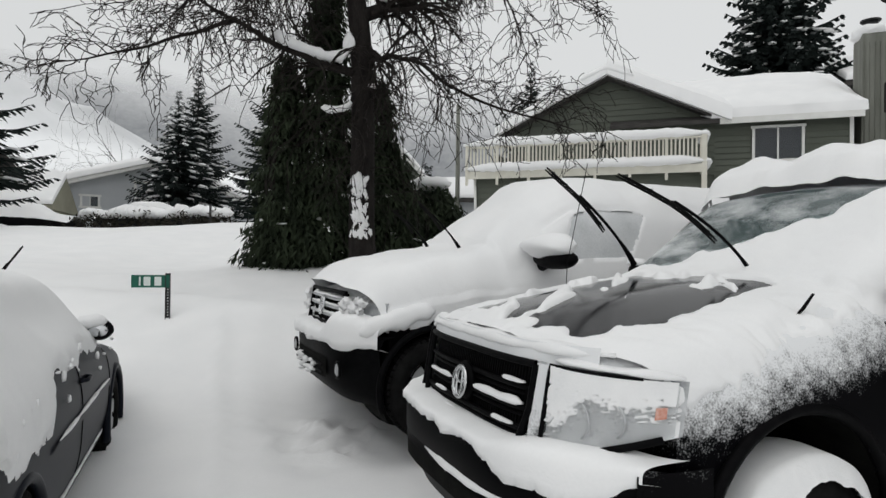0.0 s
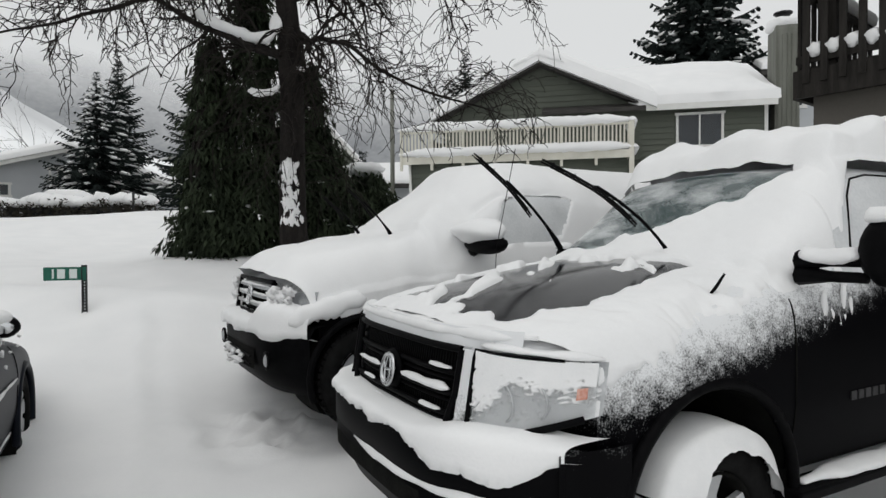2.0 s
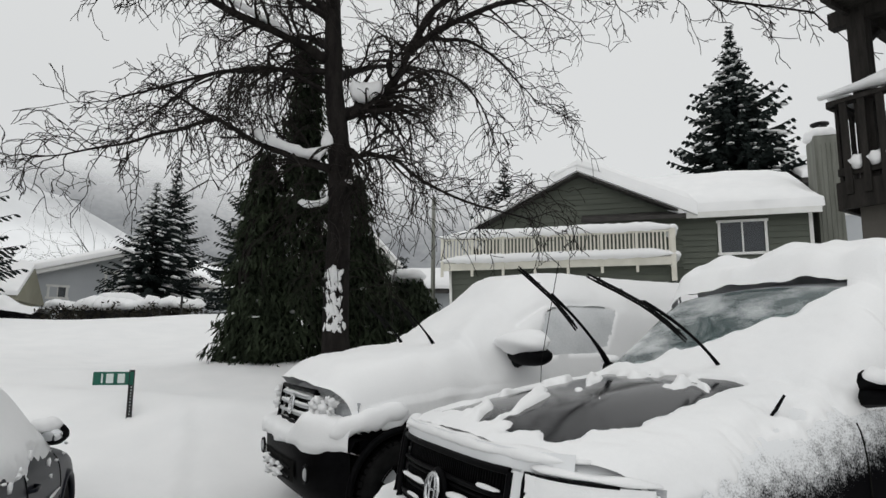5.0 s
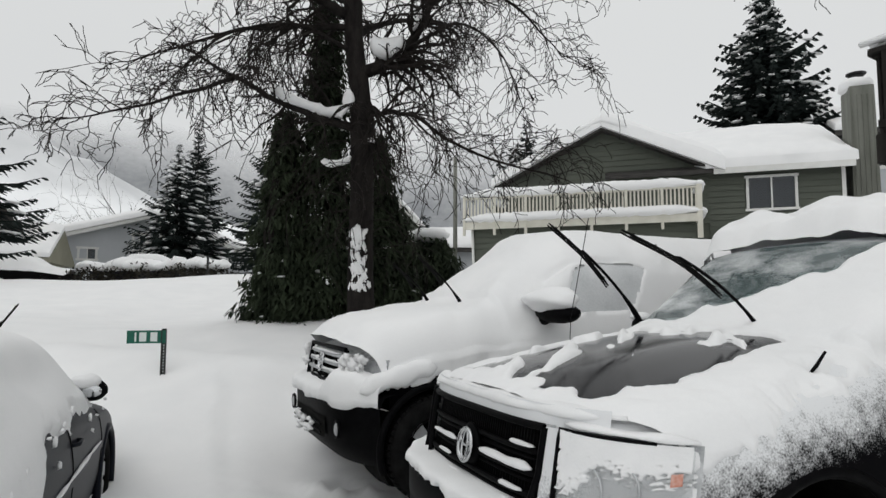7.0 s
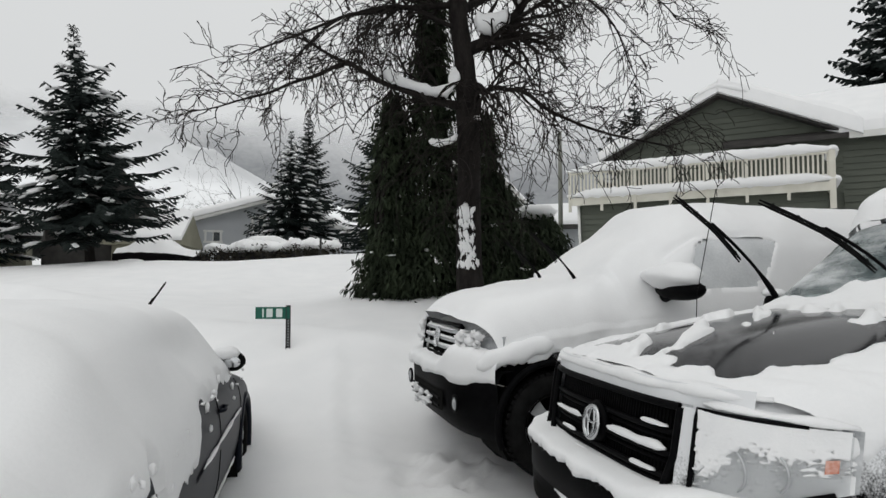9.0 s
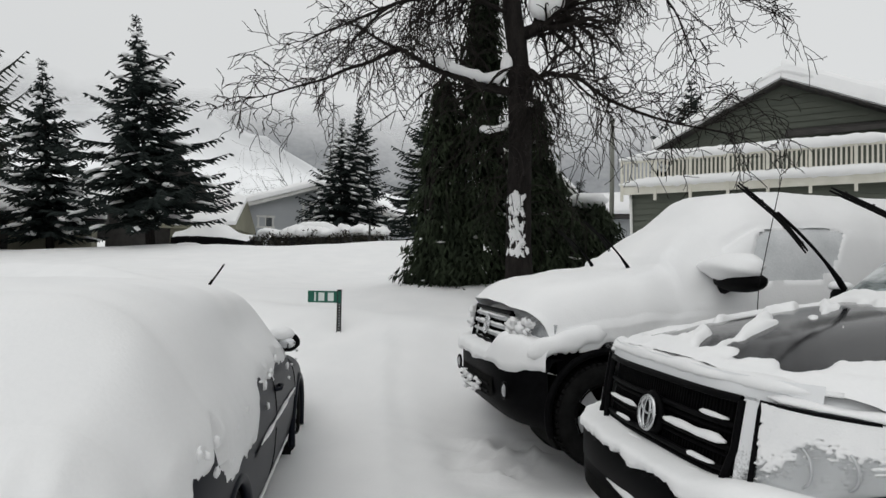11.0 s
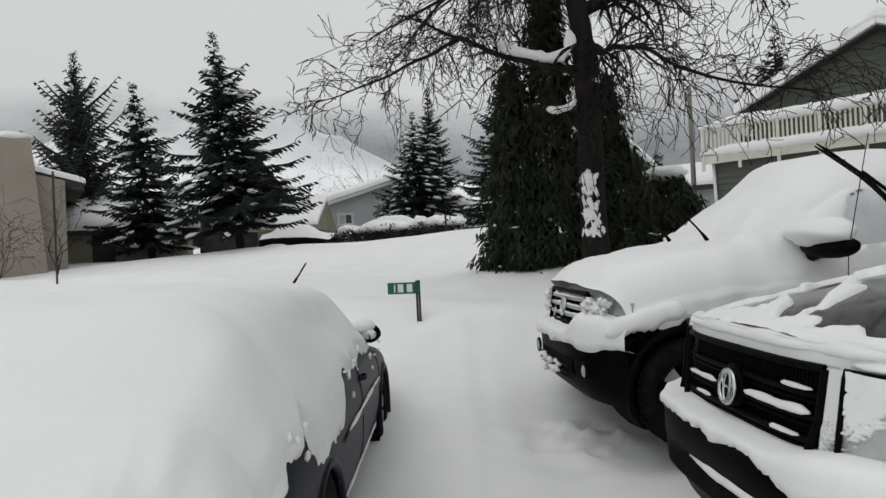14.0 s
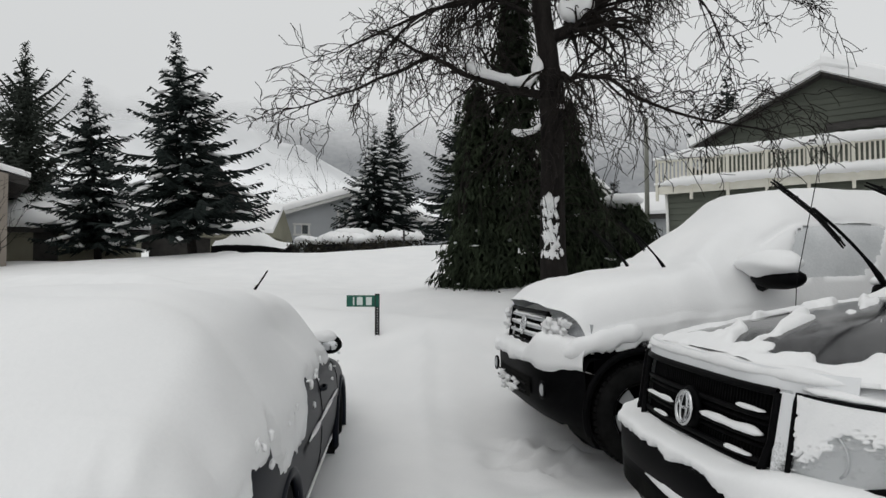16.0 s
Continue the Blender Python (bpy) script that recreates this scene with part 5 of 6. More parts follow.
        part("seat_snow", Mesh().blob((0, 0, 0.50), (0.25, 0.25, 0.09), 0.2, 12, 6), SNOW, c, "", True)


def build_stucco_house():
    h = thing("stucco_house", "tan stucco house with a broad chimney breast and snowy eaves", "house", pose(-23.37, 15.36, 0, 0, 0, 55.0))
    b = 1.3
    part("front_wall", Mesh().prism([(-9, b), (0, b), (0, 5.9), (-1.0, 6.35), (-9, 5.0)], 0.1, 8), STUCCO, h)
    part("side_wall", Mesh().prism([(0, b), (2.2, b), (2.2, 5.3), (0, 5.8)], 0.35, 8), STUCCO, h)
    part("gable_panel", Mesh().prism([(-6, 5.0), (-0.35, 5.0), (-0.35, 5.9), (-1.0, 6.2), (-6, 5.45)], 0.03, 0.1), SHINGLE, h)
    part("chimney_breast", Mesh().prism([(0.02, b), (1.55, b), (1.25, 5.2), (1.12, 6.75), (0.02, 6.75)], -0.35, 0.9), STUCCO, h, "broad tapering chimney breast", bevel=0.03)
    part("chimney_snow", Mesh().blob((0.56, 0.25, 6.85), (0.72, 0.75, 0.20), 0.1, 20, 10), SNOW, h, "", True)
    part("front_roof", Mesh().prism([(-9.5, 5.0), (-1.0, 6.45), (0.0, 5.93), (0.0, 5.6), (-1.0, 6.12), (-9.5, 4.7)], -0.6, 8.4), SHINGLE, h)
    part("side_roof", Mesh().prism([(0.0, 5.98), (2.9, 5.25), (2.9, 4.95), (0.0, 5.65)], 0.95, 8.4), SHINGLE, h)
    snow_slab(h, ((2.95, 8.4, 5.27), (2.95, 0.9, 5.27), (0.0, 0.9, 6.01), (0.0, 8.4, 6.01)), 0.34, 91)
    snow_slab(h, ((0.0, 8.4, 5.95), (0.0, -0.65, 5.95), (-1.0, -0.65, 6.47), (-1.0, 8.4, 6.47)), 0.34, 95)
    snow_slab(h, ((-9.5, -0.65, 5.02), (-9.5, 8.4, 5.02), (-1.0, 8.4, 6.47), (-1.0, -0.65, 6.47)), 0.30, 92)
    part("canopy", Mesh().box((-3.4, -0.75, 3.55), (4.6, 1.7, 0.25)), SHINGLE, h)
    ledge(h, [(x, -0.85, 3.82) for x in lin(-5.7, -1.0, 30)], 0.85, 0.24, 93, "canopy_snow", "snow on the low canopy", 0.1, SNOW)
    for i in range(30):
        x = -5.6 + 0.15 * i
        part("icicle", Mesh().tube([(x, -1.58, 3.44), (x, -1.58, 3.44 - random.uniform(0.08, 0.3))], [0.02, 0.003], 5), WHITE, h)
    window(h, -1.40, -0.50, 2.6, 3.35, 0.08, 0.10, 0, SHINGLE)
    window(h, -1.32, -0.58, 2.68, 3.27, 0.02, 0.07, 0, WHITE)
    part("wall_lamp", Mesh().blob((-2.9, -0.02, 2.6), (0.07, 0.1, 0.14), 0.1), TIMBER, h)
    # low link and garage behind
    g = thing("garage", "low pale garage with snow on its roof behind the spruces", "garage", pose(-26.3, 19.9, 0, 0, 0, 40.0))
    part("wall", Mesh().prism([(-0.5, 1.4), (5.5, 1.4), (5.5, 3.6), (-0.5, 3.6)], 0.0, 5), OLIVE, g)
    part("roof", Mesh().prism([(-0.5, 3.5), (3, 5.2), (6.5, 3.5), (6.5, 3.35), (-0.5, 3.35)], -0.8, 6, 0), SHINGLE, g)
    snow_slab(g, ((-0.9, -0.55, 3.55), (6.1, -0.55, 3.55), (6.1, 3, 5.22), (-0.9, 3, 5.22)), 0.3, 94)
    part("door", Mesh().box((1.9, -0.02, 2.4), (0.95, 0.06, 2.0)), SHINGLE, g)
    part("garage_door", Mesh().box((3.9, -0.02, 2.35), (2.2, 0.05, 2.0)), OLIVE, g, bevel=0.01)


def plain_house(name, label, m, w, d, z0, eave, rise, wall, snow_t, windows, seed, gable_front=True, over=0.5, roof=None):
    h = thing(name, label, "house", m)
    if gable_front:
        part("wall", Mesh().prism([(0, z0), (w, z0), (w, eave), (w / 2, eave + rise), (0, eave)], 0, d), wall, h)
        e = eave - over * 2 * rise / w
        part("roof", Mesh().prism([(-over, e), (w / 2, eave + rise + 0.02), (w + over, e), (w + over, e - 0.25), (w / 2, eave + rise - 0.2), (-over, e - 0.25)], -0.6, d + 0.4), roof or SHINGLE, h)
        if snow_t > 0:
            e, top = e + 0.02, eave + rise + 0.03
            snow_slab(h, ((w + over, d + 0.4, e), (w + over, -0.65, e), (w / 2, -0.65, top), (w / 2, d + 0.4, top)), snow_t, seed)
            snow_slab(h, ((-over, -0.65, e), (-over, d + 0.4, e), (w / 2, d + 0.4, top), (w / 2, -0.65, top)), snow_t, seed + 1)
    else:
        part("wall", Mesh().prism([(0, z0), (w, z0), (w, eave), (0, eave)], 0, d), wall, h)
        part("roof", Mesh().prism([(-0.5, eave - 0.15), (d / 2, eave + rise), (d + 0.5, eave - 0.15), (d + 0.5, eave - 0.35), (-0.5, eave - 0.35)], -over, w + over, 0), roof or SHINGLE, h)
        snow_slab(h, ((-over, -0.55, eave - 0.12), (w + over, -0.55, eave - 0.12), (w + over, d / 2, eave + rise + 0.03), (-over, d / 2, eave + rise + 0.03)), snow_t, seed)
    for a, b, c, e in windows:
        window(h, a, b, c, e, 0.0, 0.14, 1)
    return h


build_green_house()
build_porch()
build_stucco_house()


# ---- trees ----
def limb_path(points, steps=8, wob=0.05, seed=0):
    """A bent, smooth path through a few points."""
    pts = [Vector(p) for p in points]
    out = []
    ts = list(range(len(pts)))
    n = steps * (len(pts) - 1)
    for i in range(n + 1):
        t = i / steps
        p = Vector([catmull([q[k] for q in pts], ts, t) for k in range(3)])
        w = wob * math.sin(math.pi * i / n)
        out.append(p + Vector((wave(t, seed, 1, 1.3), wave(t, seed, 2, 1.3), wave(t, seed, 3, 1.3))) * w * 2)
    return out


def sprout(mesh, start, way, length, radius, level, rng, droop):
    """A crooked branch with finer branches on it."""
    n = 6 if level > 0 else 4
    pts, rad = [Vector(start)], [radius]
    d = Vector(way).normalized()
    side = []
    for i in range(n):
        d = (d + Vector((rng.gauss(0, 0.24), rng.gauss(0, 0.24), rng.gauss(0, 0.22) - droop * (0.05 + 0.06 * i)))).normalized()
        pts.append(pts[-1] + d * (length / n))
        rad.append(max(0.0055, radius * (1 - 0.75 * (i + 1) / n)))
        if level > 0 and i > 0 and rng.random() < (0.78 if level > 1 else 0.52):
            side.append((pts[-1], d.copy(), rad[-1]))
    mesh.tube(pts, rad, 5 if radius > 0.02 else 3, False)
    for p, w, r in side:
        t = Vector((rng.gauss(0, 1), rng.gauss(0, 1), rng.gauss(0, 0.8)))
        t = (t - w * t.dot(w)).normalized()
        nw = (w * 0.75 + t * rng.uniform(0.6, 1.1)).normalized()
        sprout(mesh, p, nw, length * rng.uniform(0.4, 0.7), max(0.0070, r * 0.8), level - 1, rng, droop)


def build_big_tree():
    rng = random.Random(7)
    base = (-1.27, 9.72)
    t = thing("bare_tree", "tall bare deciduous tree with drooping twigs and snow in its forks", "tree")
    trunk = limb_path([(base[0], base[1], 1.0), (base[0] - 0.02, base[1], 1.8), (base[0] - 0.04, base[1] + 0.02, 3.7), (-1.36, 9.68, 5.0), (-1.48, 9.66, 6.2), (-1.52, 9.62, 8.3), (-1.45, 9.6, 10.4), (-1.5, 9.6, 12.6)], 6, 0.02, 5)
    m = Mesh()
    rad = [catmull([0.27, 0.21, 0.185, 0.165, 0.145, 0.11, 0.07, 0.02], list(range(8)), i / 6) for i in range(len(trunk))]
    n = 16
    m.tube(trunk, rad, n)
    m.v = [(x + 0.02 * wave(x * 9, y * 9, z * 1.2), y + 0.02 * wave(x * 9, y * 9, z * 1.2 + 7), z) for x, y, z in m.v]
    part("trunk", m, BARK, t, "dark furrowed bark plastered with snow low down", True)
    limbs = [
        ([(-1.36, 9.66, 5.35), (-1.0, 9.70, 5.52), (-0.65, 9.73, 5.72), (-0.23, 9.75, 6.59), (0.52, 9.70, 7.63), (1.9, 9.57, 8.33), (3.6, 9.3, 8.9)], 0.115),
        ([(-0.23, 9.75, 6.55), (0.7, 9.5, 7.1), (2.02, 9.14, 7.33), (3.6, 8.3, 6.9), (5.15, 7.25, 6.04)], 0.06),
        ([(-1.25, 9.68, 4.95), (-1.08, 9.66, 4.68), (-0.76, 9.52, 4.66), (-0.3, 9.4, 4.5), (0.5, 9.3, 3.95), (1.66, 9.11, 3.58)], 0.06),
        ([(-1.42, 9.64, 4.45), (-2.0, 9.35, 4.52), (-2.89, 8.89, 4.86), (-3.53, 8.34, 5.16)], 0.075),
        ([(-3.05, 8.75, 4.95), (-3.5, 8.3, 4.6), (-4.1, 7.9, 4.2), (-4.75, 7.4, 3.9)], 0.035),
        ([(-1.52, 9.62, 6.11), (-2.0, 9.45, 6.05), (-2.69, 9.27, 5.95), (-3.4, 8.8, 5.6), (-4.2, 8.2, 5.0)], 0.06),
        ([(-1.55, 9.6, 6.3), (-2.3, 9.3, 6.6), (-3.36, 8.83, 6.93), (-4.1, 8.45, 7.6), (-4.6, 8.2, 8.1)], 0.085),
        ([(-1.5, 9.6, 6.9), (-2.0, 9.7, 7.8), (-2.5, 9.9, 9.0), (-3.0, 10.2, 10.6)], 0.08),
        ([(-1.5, 9.6, 7.6), (-0.9, 9.9, 8.4), (0.2, 10.2, 9.4), (1.2, 10.6, 10.6)], 0.075),
        ([(-1.45, 9.75, 6.0), (-1.1, 10.6, 6.6), (-0.4, 11.8, 7.3), (0.4, 13.0, 7.6)], 0.07),
        ([(-1.5, 9.75, 6.6), (-2.2, 10.7, 7.2), (-3.2, 11.8, 7.6)], 0.07),
        ([(-1.5, 9.5, 7.2), (-1.3, 8.6, 7.9), (-0.8, 7.4, 8.3), (-0.4, 6.4, 8.2)], 0.06),
        ([(-1.5, 9.6, 8.2), (-2.3, 9.1, 9.2), (-3.4, 8.6, 10.4)], 0.06),
        ([(-0.65, 9.73, 5.75), (0.1, 9.5, 6.1), (0.8, 9.2, 5.7), (1.2, 9.0, 4.6)], 0.035),
        ([(-1.45, 9.6, 5.7), (-2.2, 9.2, 5.9), (-3.0, 8.6, 5.6), (-3.9, 8.2, 4.6)], 0.04),
        ([(-1.5, 9.6, 7.0), (-2.6, 9.0, 7.4), (-3.5, 8.5, 7.3), (-4.3, 8.2, 6.8)], 0.055),
        ([(-0.1, 9.7, 6.8), (0.8, 10.0, 6.9), (1.5, 10.1, 6.5), (2.0, 10.0, 5.8)], 0.04),
    ]
    twigs = Mesh()
    for i, (pts, r) in enumerate(limbs):
        path = limb_path(pts, 7, 0.05, i * 3.1)
        k = len(path)
        part("limb", Mesh().tube(path, [r * (1 - 0.80 * j / (k - 1)) for j in range(k)], 9), BARK, t, "", True)
        for j in range(3, k):
            f = j / (k - 1)
            d = (path[min(j + 1, k - 1)] - path[j - 1]).normalized()
            for _ in range(2 if r > 0.05 and j % 2 else 1):
                s = Vector((rng.gauss(0, 1), rng.gauss(0, 1), rng.gauss(0.15, 0.8)))
                s = (s - d * s.dot(d)).normalized()
                low = path[j].z < 6.4
                sprout(twigs, path[j], d * rng.uniform(0.35, 0.9) + s * 0.8, rng.uniform(0.7, 1.45) * (1.1 - 0.35 * f) * (0.62 if path[j].x < -3.2 or path[j].x > 2.4 else 1.0), max(0.011, r * (1 - 0.8 * f) * 0.46), 2, rng, 0.85 if low else 0.4)
        sprout(twigs, path[-1], path[-1] - path[-3], 0.8, max(0.008, r * 0.2), 2, rng, 0.5)
    for i in range(34):  # upper crown
        z = rng.uniform(7.5, 12.3)
        j = min(range(len(trunk)), key=lambda q: abs(trunk[q].z - z))
        a = rng.uniform(0, 2 * math.pi)
        sprout(twigs, trunk[j], (math.cos(a), math.sin(a), rng.uniform(0.4, 1.1)), rng.uniform(1.4, 2.8), 0.022, 2, rng, 0.3)
    for i in range(30):  # dead shoots low on the trunk
        z = rng.uniform(2.4, 4.6)
        a = rng.uniform(0, 2 * math.pi)
        sprout(twigs, (base[0] + 0.15 * math.cos(a), base[1] + 0.15 * math.sin(a), z), (math.cos(a), math.sin(a), 0.1), rng.uniform(0.7, 1.5), 0.010, 1, rng, 1.6)
    tw = part("crown", twigs, TWIG, t, "fine dark drooping twigs")
    tw["kind"] = "stuff"
    for pts, w, hgt, sd in (
        ([(-1.50, 9.50, 5.02), (-1.50, 9.48, 4.78), (-1.62, 9.44, 4.63), (-1.85, 9.33, 4.60), (-2.3, 9.10, 4.72), (-2.6, 8.95, 4.86)], 0.085, 0.11, 1),
        ([(-1.18, 9.58, 5.80), (-1.0, 9.58, 5.68), (-0.8, 9.6, 5.70), (-0.62, 9.62, 5.82)], 0.16, 0.22, 2),
        ([(-2.1, 9.30, 6.58), (-2.6, 9.10, 6.78), (-3.2, 8.85, 7.0)], 0.06, 0.07, 3),
        ([(-1.45, 9.5, 3.94), (-1.56, 9.45, 3.84), (-1.75, 9.4, 3.80), (-1.9, 9.4, 3.84)], 0.07, 0.075, 4),
        ([(-1.2, 9.52, 4.22), (-1.08, 9.52, 4.20)], 0.06, 0.05, 5),
        ([(0.2, 9.66, 7.4), (0.5, 9.66, 7.72), (0.8, 9.66, 7.85)], 0.07, 0.09, 6),
        ([(-0.5, 9.68, 6.1), (-0.3, 9.7, 6.45)], 0.10, 0.12, 7),
    ):
        ledge(t, limb_path(pts, 6, 0.0, sd), w, hgt, 100 + sd, "fork_snow", "snow lodged on a limb", 0.35, CLOD)
    rs = random.Random(4)
    for i in range(120):  # plastered snow on the windward bark
        z = 1.85 + 0.95 * rs.random() ** 0.9
        a = rs.gauss(-1.85, 0.33) - 0.2 * (z - 2.3)
        r = 0.200 - 0.012 * (z - 2.0)
        part("trunk_snow", Mesh().blob((base[0] - 0.02 + r * math.cos(a), base[1] + r * math.sin(a), z), (rs.uniform(0.012, 0.038), 0.018, rs.uniform(0.02, 0.085)), 0.9, 8, 6, i, Matrix.Rotation(a + math.pi / 2, 3, "Z") @ Matrix.Rotation(rs.gauss(0, 0.3), 3, "Y")), CLOD, t, "", True)


def build_spruce(name, label, x, y, z, height, radius, seed, mat=None, snow=0.35, clear=0.12, dens=1.0, thin=0.05, ragged=0.25, up=0.0, lean=0.0):
    rng = random.Random(seed)
    t = thing(name, label, "tree", pose(x, y, z, 0.6 * lean, -0.8 * lean, 0), "conifers")
    part("trunk", Mesh().tube([(0, 0, -0.5), (0, 0, height * 0.3), (0, 0, height * 0.98)], [0.022 * height, 0.014 * height, 0.01], 9), BARK, t, "", True)
    leaf, cap = Mesh(), Mesh()
    levels = int(height * 3.0 * dens)
    for i in range(levels):
        f = i / (levels - 1)
        zb = height * (clear + (0.985 - clear) * f)
        r0 = radius * (1 - f) ** (0.9 if f < 0.75 else 1.15) + 0.07
        nb = max(4, int((5 + 5 * (1 - f)) * dens))
        a0 = rng.uniform(0, 6.28)
        th = thin * (0.3 + 0.7 * min(1.0, 3.2 * (1 - f)))
        for b in range(nb):
            a = a0 + 6.283 * b / nb + rng.gauss(0, 0.2)
            ln = r0 * (1 + rng.gauss(0, ragged)) * (0.75 if f < 0.06 else 1)
            ln = max(0.15, ln)
            d = Vector((math.cos(a), math.sin(a), 0))
            sd = Vector((-d.y, d.x, 0))
            sag = (0.34 * (1 - f) - 0.60 * f * f - up) * ln
            zz = zb + rng.gauss(0, 0.10)
            pz = lambda k: zz - sag * k + 0.22 * ln * k ** 3
            n = max(3, int(ln / (0.17 if height < 14 else 0.24)))
            pts = [d * (ln * k) + Vector((0, 0, pz(k))) for k in lin(0, 1, 5)]
            leaf.tube(pts, [th * 0.9, th * 1.2, th * 1.1, th * 0.8, 0.005], 4, False)
            for j in range(n):
                k = (j + 0.6) / n
                p = d * (ln * k) + Vector((0, 0, pz(k)))
                sl = (0.10 + 0.22 * ln * (1 - k) + 0.10 * min(1.0, ln)) * rng.uniform(0.7, 1.3)
                for e in (-1, 1):
                    w = (d * 0.75 + sd * e * rng.uniform(0.5, 1.0) + Vector((0, 0, rng.gauss(-0.22, 0.2)))).normalized()
                    mid = p + w * sl * 0.5 + Vector((0, 0, -0.02))
                    leaf.tube([p, mid, p + w * sl + Vector((0, 0, -0.05))], [th * 0.7, th, 0.004], 3, False)
            if rng.random() < 1.7 * snow and ln > 0.3:
                k = rng.uniform(0.45, 0.85)
                p = d * (ln * k) + Vector((0, 0, pz(k) + th))
                cap.blob(p, (rng.uniform(0.16, 0.42) * min(1.2, ln), rng.uniform(0.10, 0.22), rng.uniform(0.04, 0.09)), 0.7, 8, 5, rng.random() * 9, Matrix.Rotation(a, 3, "Z") @ Matrix.Rotation(0.25, 3, "Y"))
    cr = part("crown", leaf, mat or NEEDLE, t, "dense dark needled boughs")
    tagged(part("bough_snow", cap, CLOD, t, "snow lying on the boughs", True), kind="stuff")
    return t


def build_cedar(name, label, x, y, z, height, r, seed, n=300, squash=1.0, mat=None, flat=0.9):
    """A multi-stemmed cedar: short boughs, each ending in a bunch of hanging flat sprays."""
    rng = random.Random(seed)
    t = thing(name, label, "tree", pose(x, y, z))
    stems = Mesh()
    for i in range(5):
        a = rng.uniform(0, 6.28)
        stems.tube([(0.3 * math.cos(a), 0.3 * math.sin(a), -0.4), (0.4 * math.cos(a), 0.4 * math.sin(a), height * 0.4), (0.1 * math.cos(a), 0.1 * math.sin(a), height * 0.9)], [0.07, 0.05, 0.01], 6)
    leaf, cap = Mesh(), Mesh()
    for i in range(n):
        f = rng.random() ** 1.25
        a = rng.uniform(0, 6.283)
        lump = 1 + 0.55 * wave(math.cos(a) * 1.6, math.sin(a) * 1.6, height * f * 1.1 + seed) + rng.gauss(0, 0.12)
        edge = max(0.08, r * lump * ((1 - f) ** flat + 0.03) * (1 if f > 0.08 else 0.85 + 1.8 * f))
        k = 1 - 0.6 * rng.random() ** 1.6
        d = Vector((math.cos(a), math.sin(a), 0))
        sd = Vector((-d.y, d.x, 0))
        c = Vector((d.x * edge * k, d.y * edge * k * squash, height * f))
        size = rng.uniform(0.16, 0.34) * (0.65 + 0.35 * (1 - f))
        stems.tube([c * 0.6 + Vector((0, 0, 0.4 * c.z - 0.15)), c], [0.012, 0.006], 3, False)
        for q in range(rng.randint(26, 40)):
            p = c + d * rng.gauss(0, size * 0.45) + sd * rng.gauss(0, size * 0.55) + Vector((0, 0, rng.gauss(0, size * 0.35)))
            ln = rng.uniform(0.10, 0.26)
            w = (d * rng.uniform(-0.1, 0.7) + sd * rng.gauss(0, 0.45) + Vector((0, 0, -rng.uniform(0.35, 1.2)))).normalized()
            u = (sd * rng.gauss(0, 1) + d * rng.gauss(0, 0.7)).normalized() * rng.uniform(0.014, 0.030)
            h, e = p + w * ln * 0.45, p + w * ln
            leaf.add([p, h - u, e, h + u], [(0, 1, 2), (0, 2, 3)])
        if rng.random() < 0.08:
            cap.blob(c + d * size * 0.5 + Vector((0, 0, 0.03)), (rng.uniform(0.02, 0.09), rng.uniform(0.02, 0.06), rng.uniform(0.012, 0.03)), 0.8, 7, 5, i)
    part("stem", stems, BARK, t)
    part("foliage", leaf, mat or CEDAR, t, "dark hanging evergreen sprays")
    tagged(part("foliage_snow", cap, CLOD, t, "", True), kind="stuff")
    return t


def bare_bush(name, label, x, y, z, h, seed, n=9, r=0.02):
    rng = random.Random(seed)
    t = thing(name, label, "tree", pose(x, y, z))
    m = Mesh()
    for i in range(n):
        a = rng.uniform(0, 6.283)
        sprout(m, (0, 0, 0), (0.3 * math.cos(a), 0.3 * math.sin(a), 1), h * rng.uniform(0.7, 1.0), r, 2, rng, -0.1)
    part("crown", m, TWIG, t, "thin bare branches")


build_big_tree()
build_cedar("cedar_tree", "broad dark cedar with drooping sprays behind a bare trunk", -2.2, 11.35, 1.40, 6.0, 0.92, 11, 520, 0.9, None, 1.0)
build_cedar("cedar_tree", "shorter dark cedar spire joined to a broad cedar", -2.88, 11.1, 1.36, 3.8, 0.60, 14, 320, 0.9, None, 0.85)
build_cedar("cedar_tree", "middling dark cedar spire beside a bare trunk", -1.25, 11.5, 1.42, 3.4, 0.56, 15, 300, 0.9, None, 0.6)
build_cedar("cedar_tree", "low dark cedar clump joined to a broad cedar", -0.9, 11.7, 1.42, 2.0, 0.50, 12, 180, 0.9, None, 0.6)
build_cedar("cedar_tree", "low spreading cedar skirt of brighter green sprays", -2.75, 11.0, 1.30, 1.7, 0.56, 16, 200, 0.9, None, 0.5)
build_cedar("evergreen_shrub", "rounded dark evergreen shrub capped with snow", -0.2, 12.9, 1.5, 1.55, 0.62, 13, 200, 0.9, CEDAR, 0.3)
sc = thing("shrub_snow_cap", "lumpy snow cap resting on an evergreen shrub", "snow", pose(-0.22, 12.9, 3.08))
part("snow_cap", Mesh().blob((0, 0, 0), (0.38, 0.38, 0.15), 0.4, 16, 8, 3).blob((-0.35, 0, -0.03), (0.2, 0.25, 0.1), 0.4, 12, 6, 8), SNOW, sc, "", True)
build_spruce("spruce_tree", "tall dark spruce dusted with snow beside the street", -16.9, 20.9, 1.7, 9.6, 2.9, 21, snow=0.42, clear=0.19, lean=5.0)
build_spruce("spruce_tree", "slim dark spruce with drooping snowy boughs", -22.3, 21.5, 1.7, 8.4, 2.2, 22, snow=0.38, clear=0.15, lean=4.0)
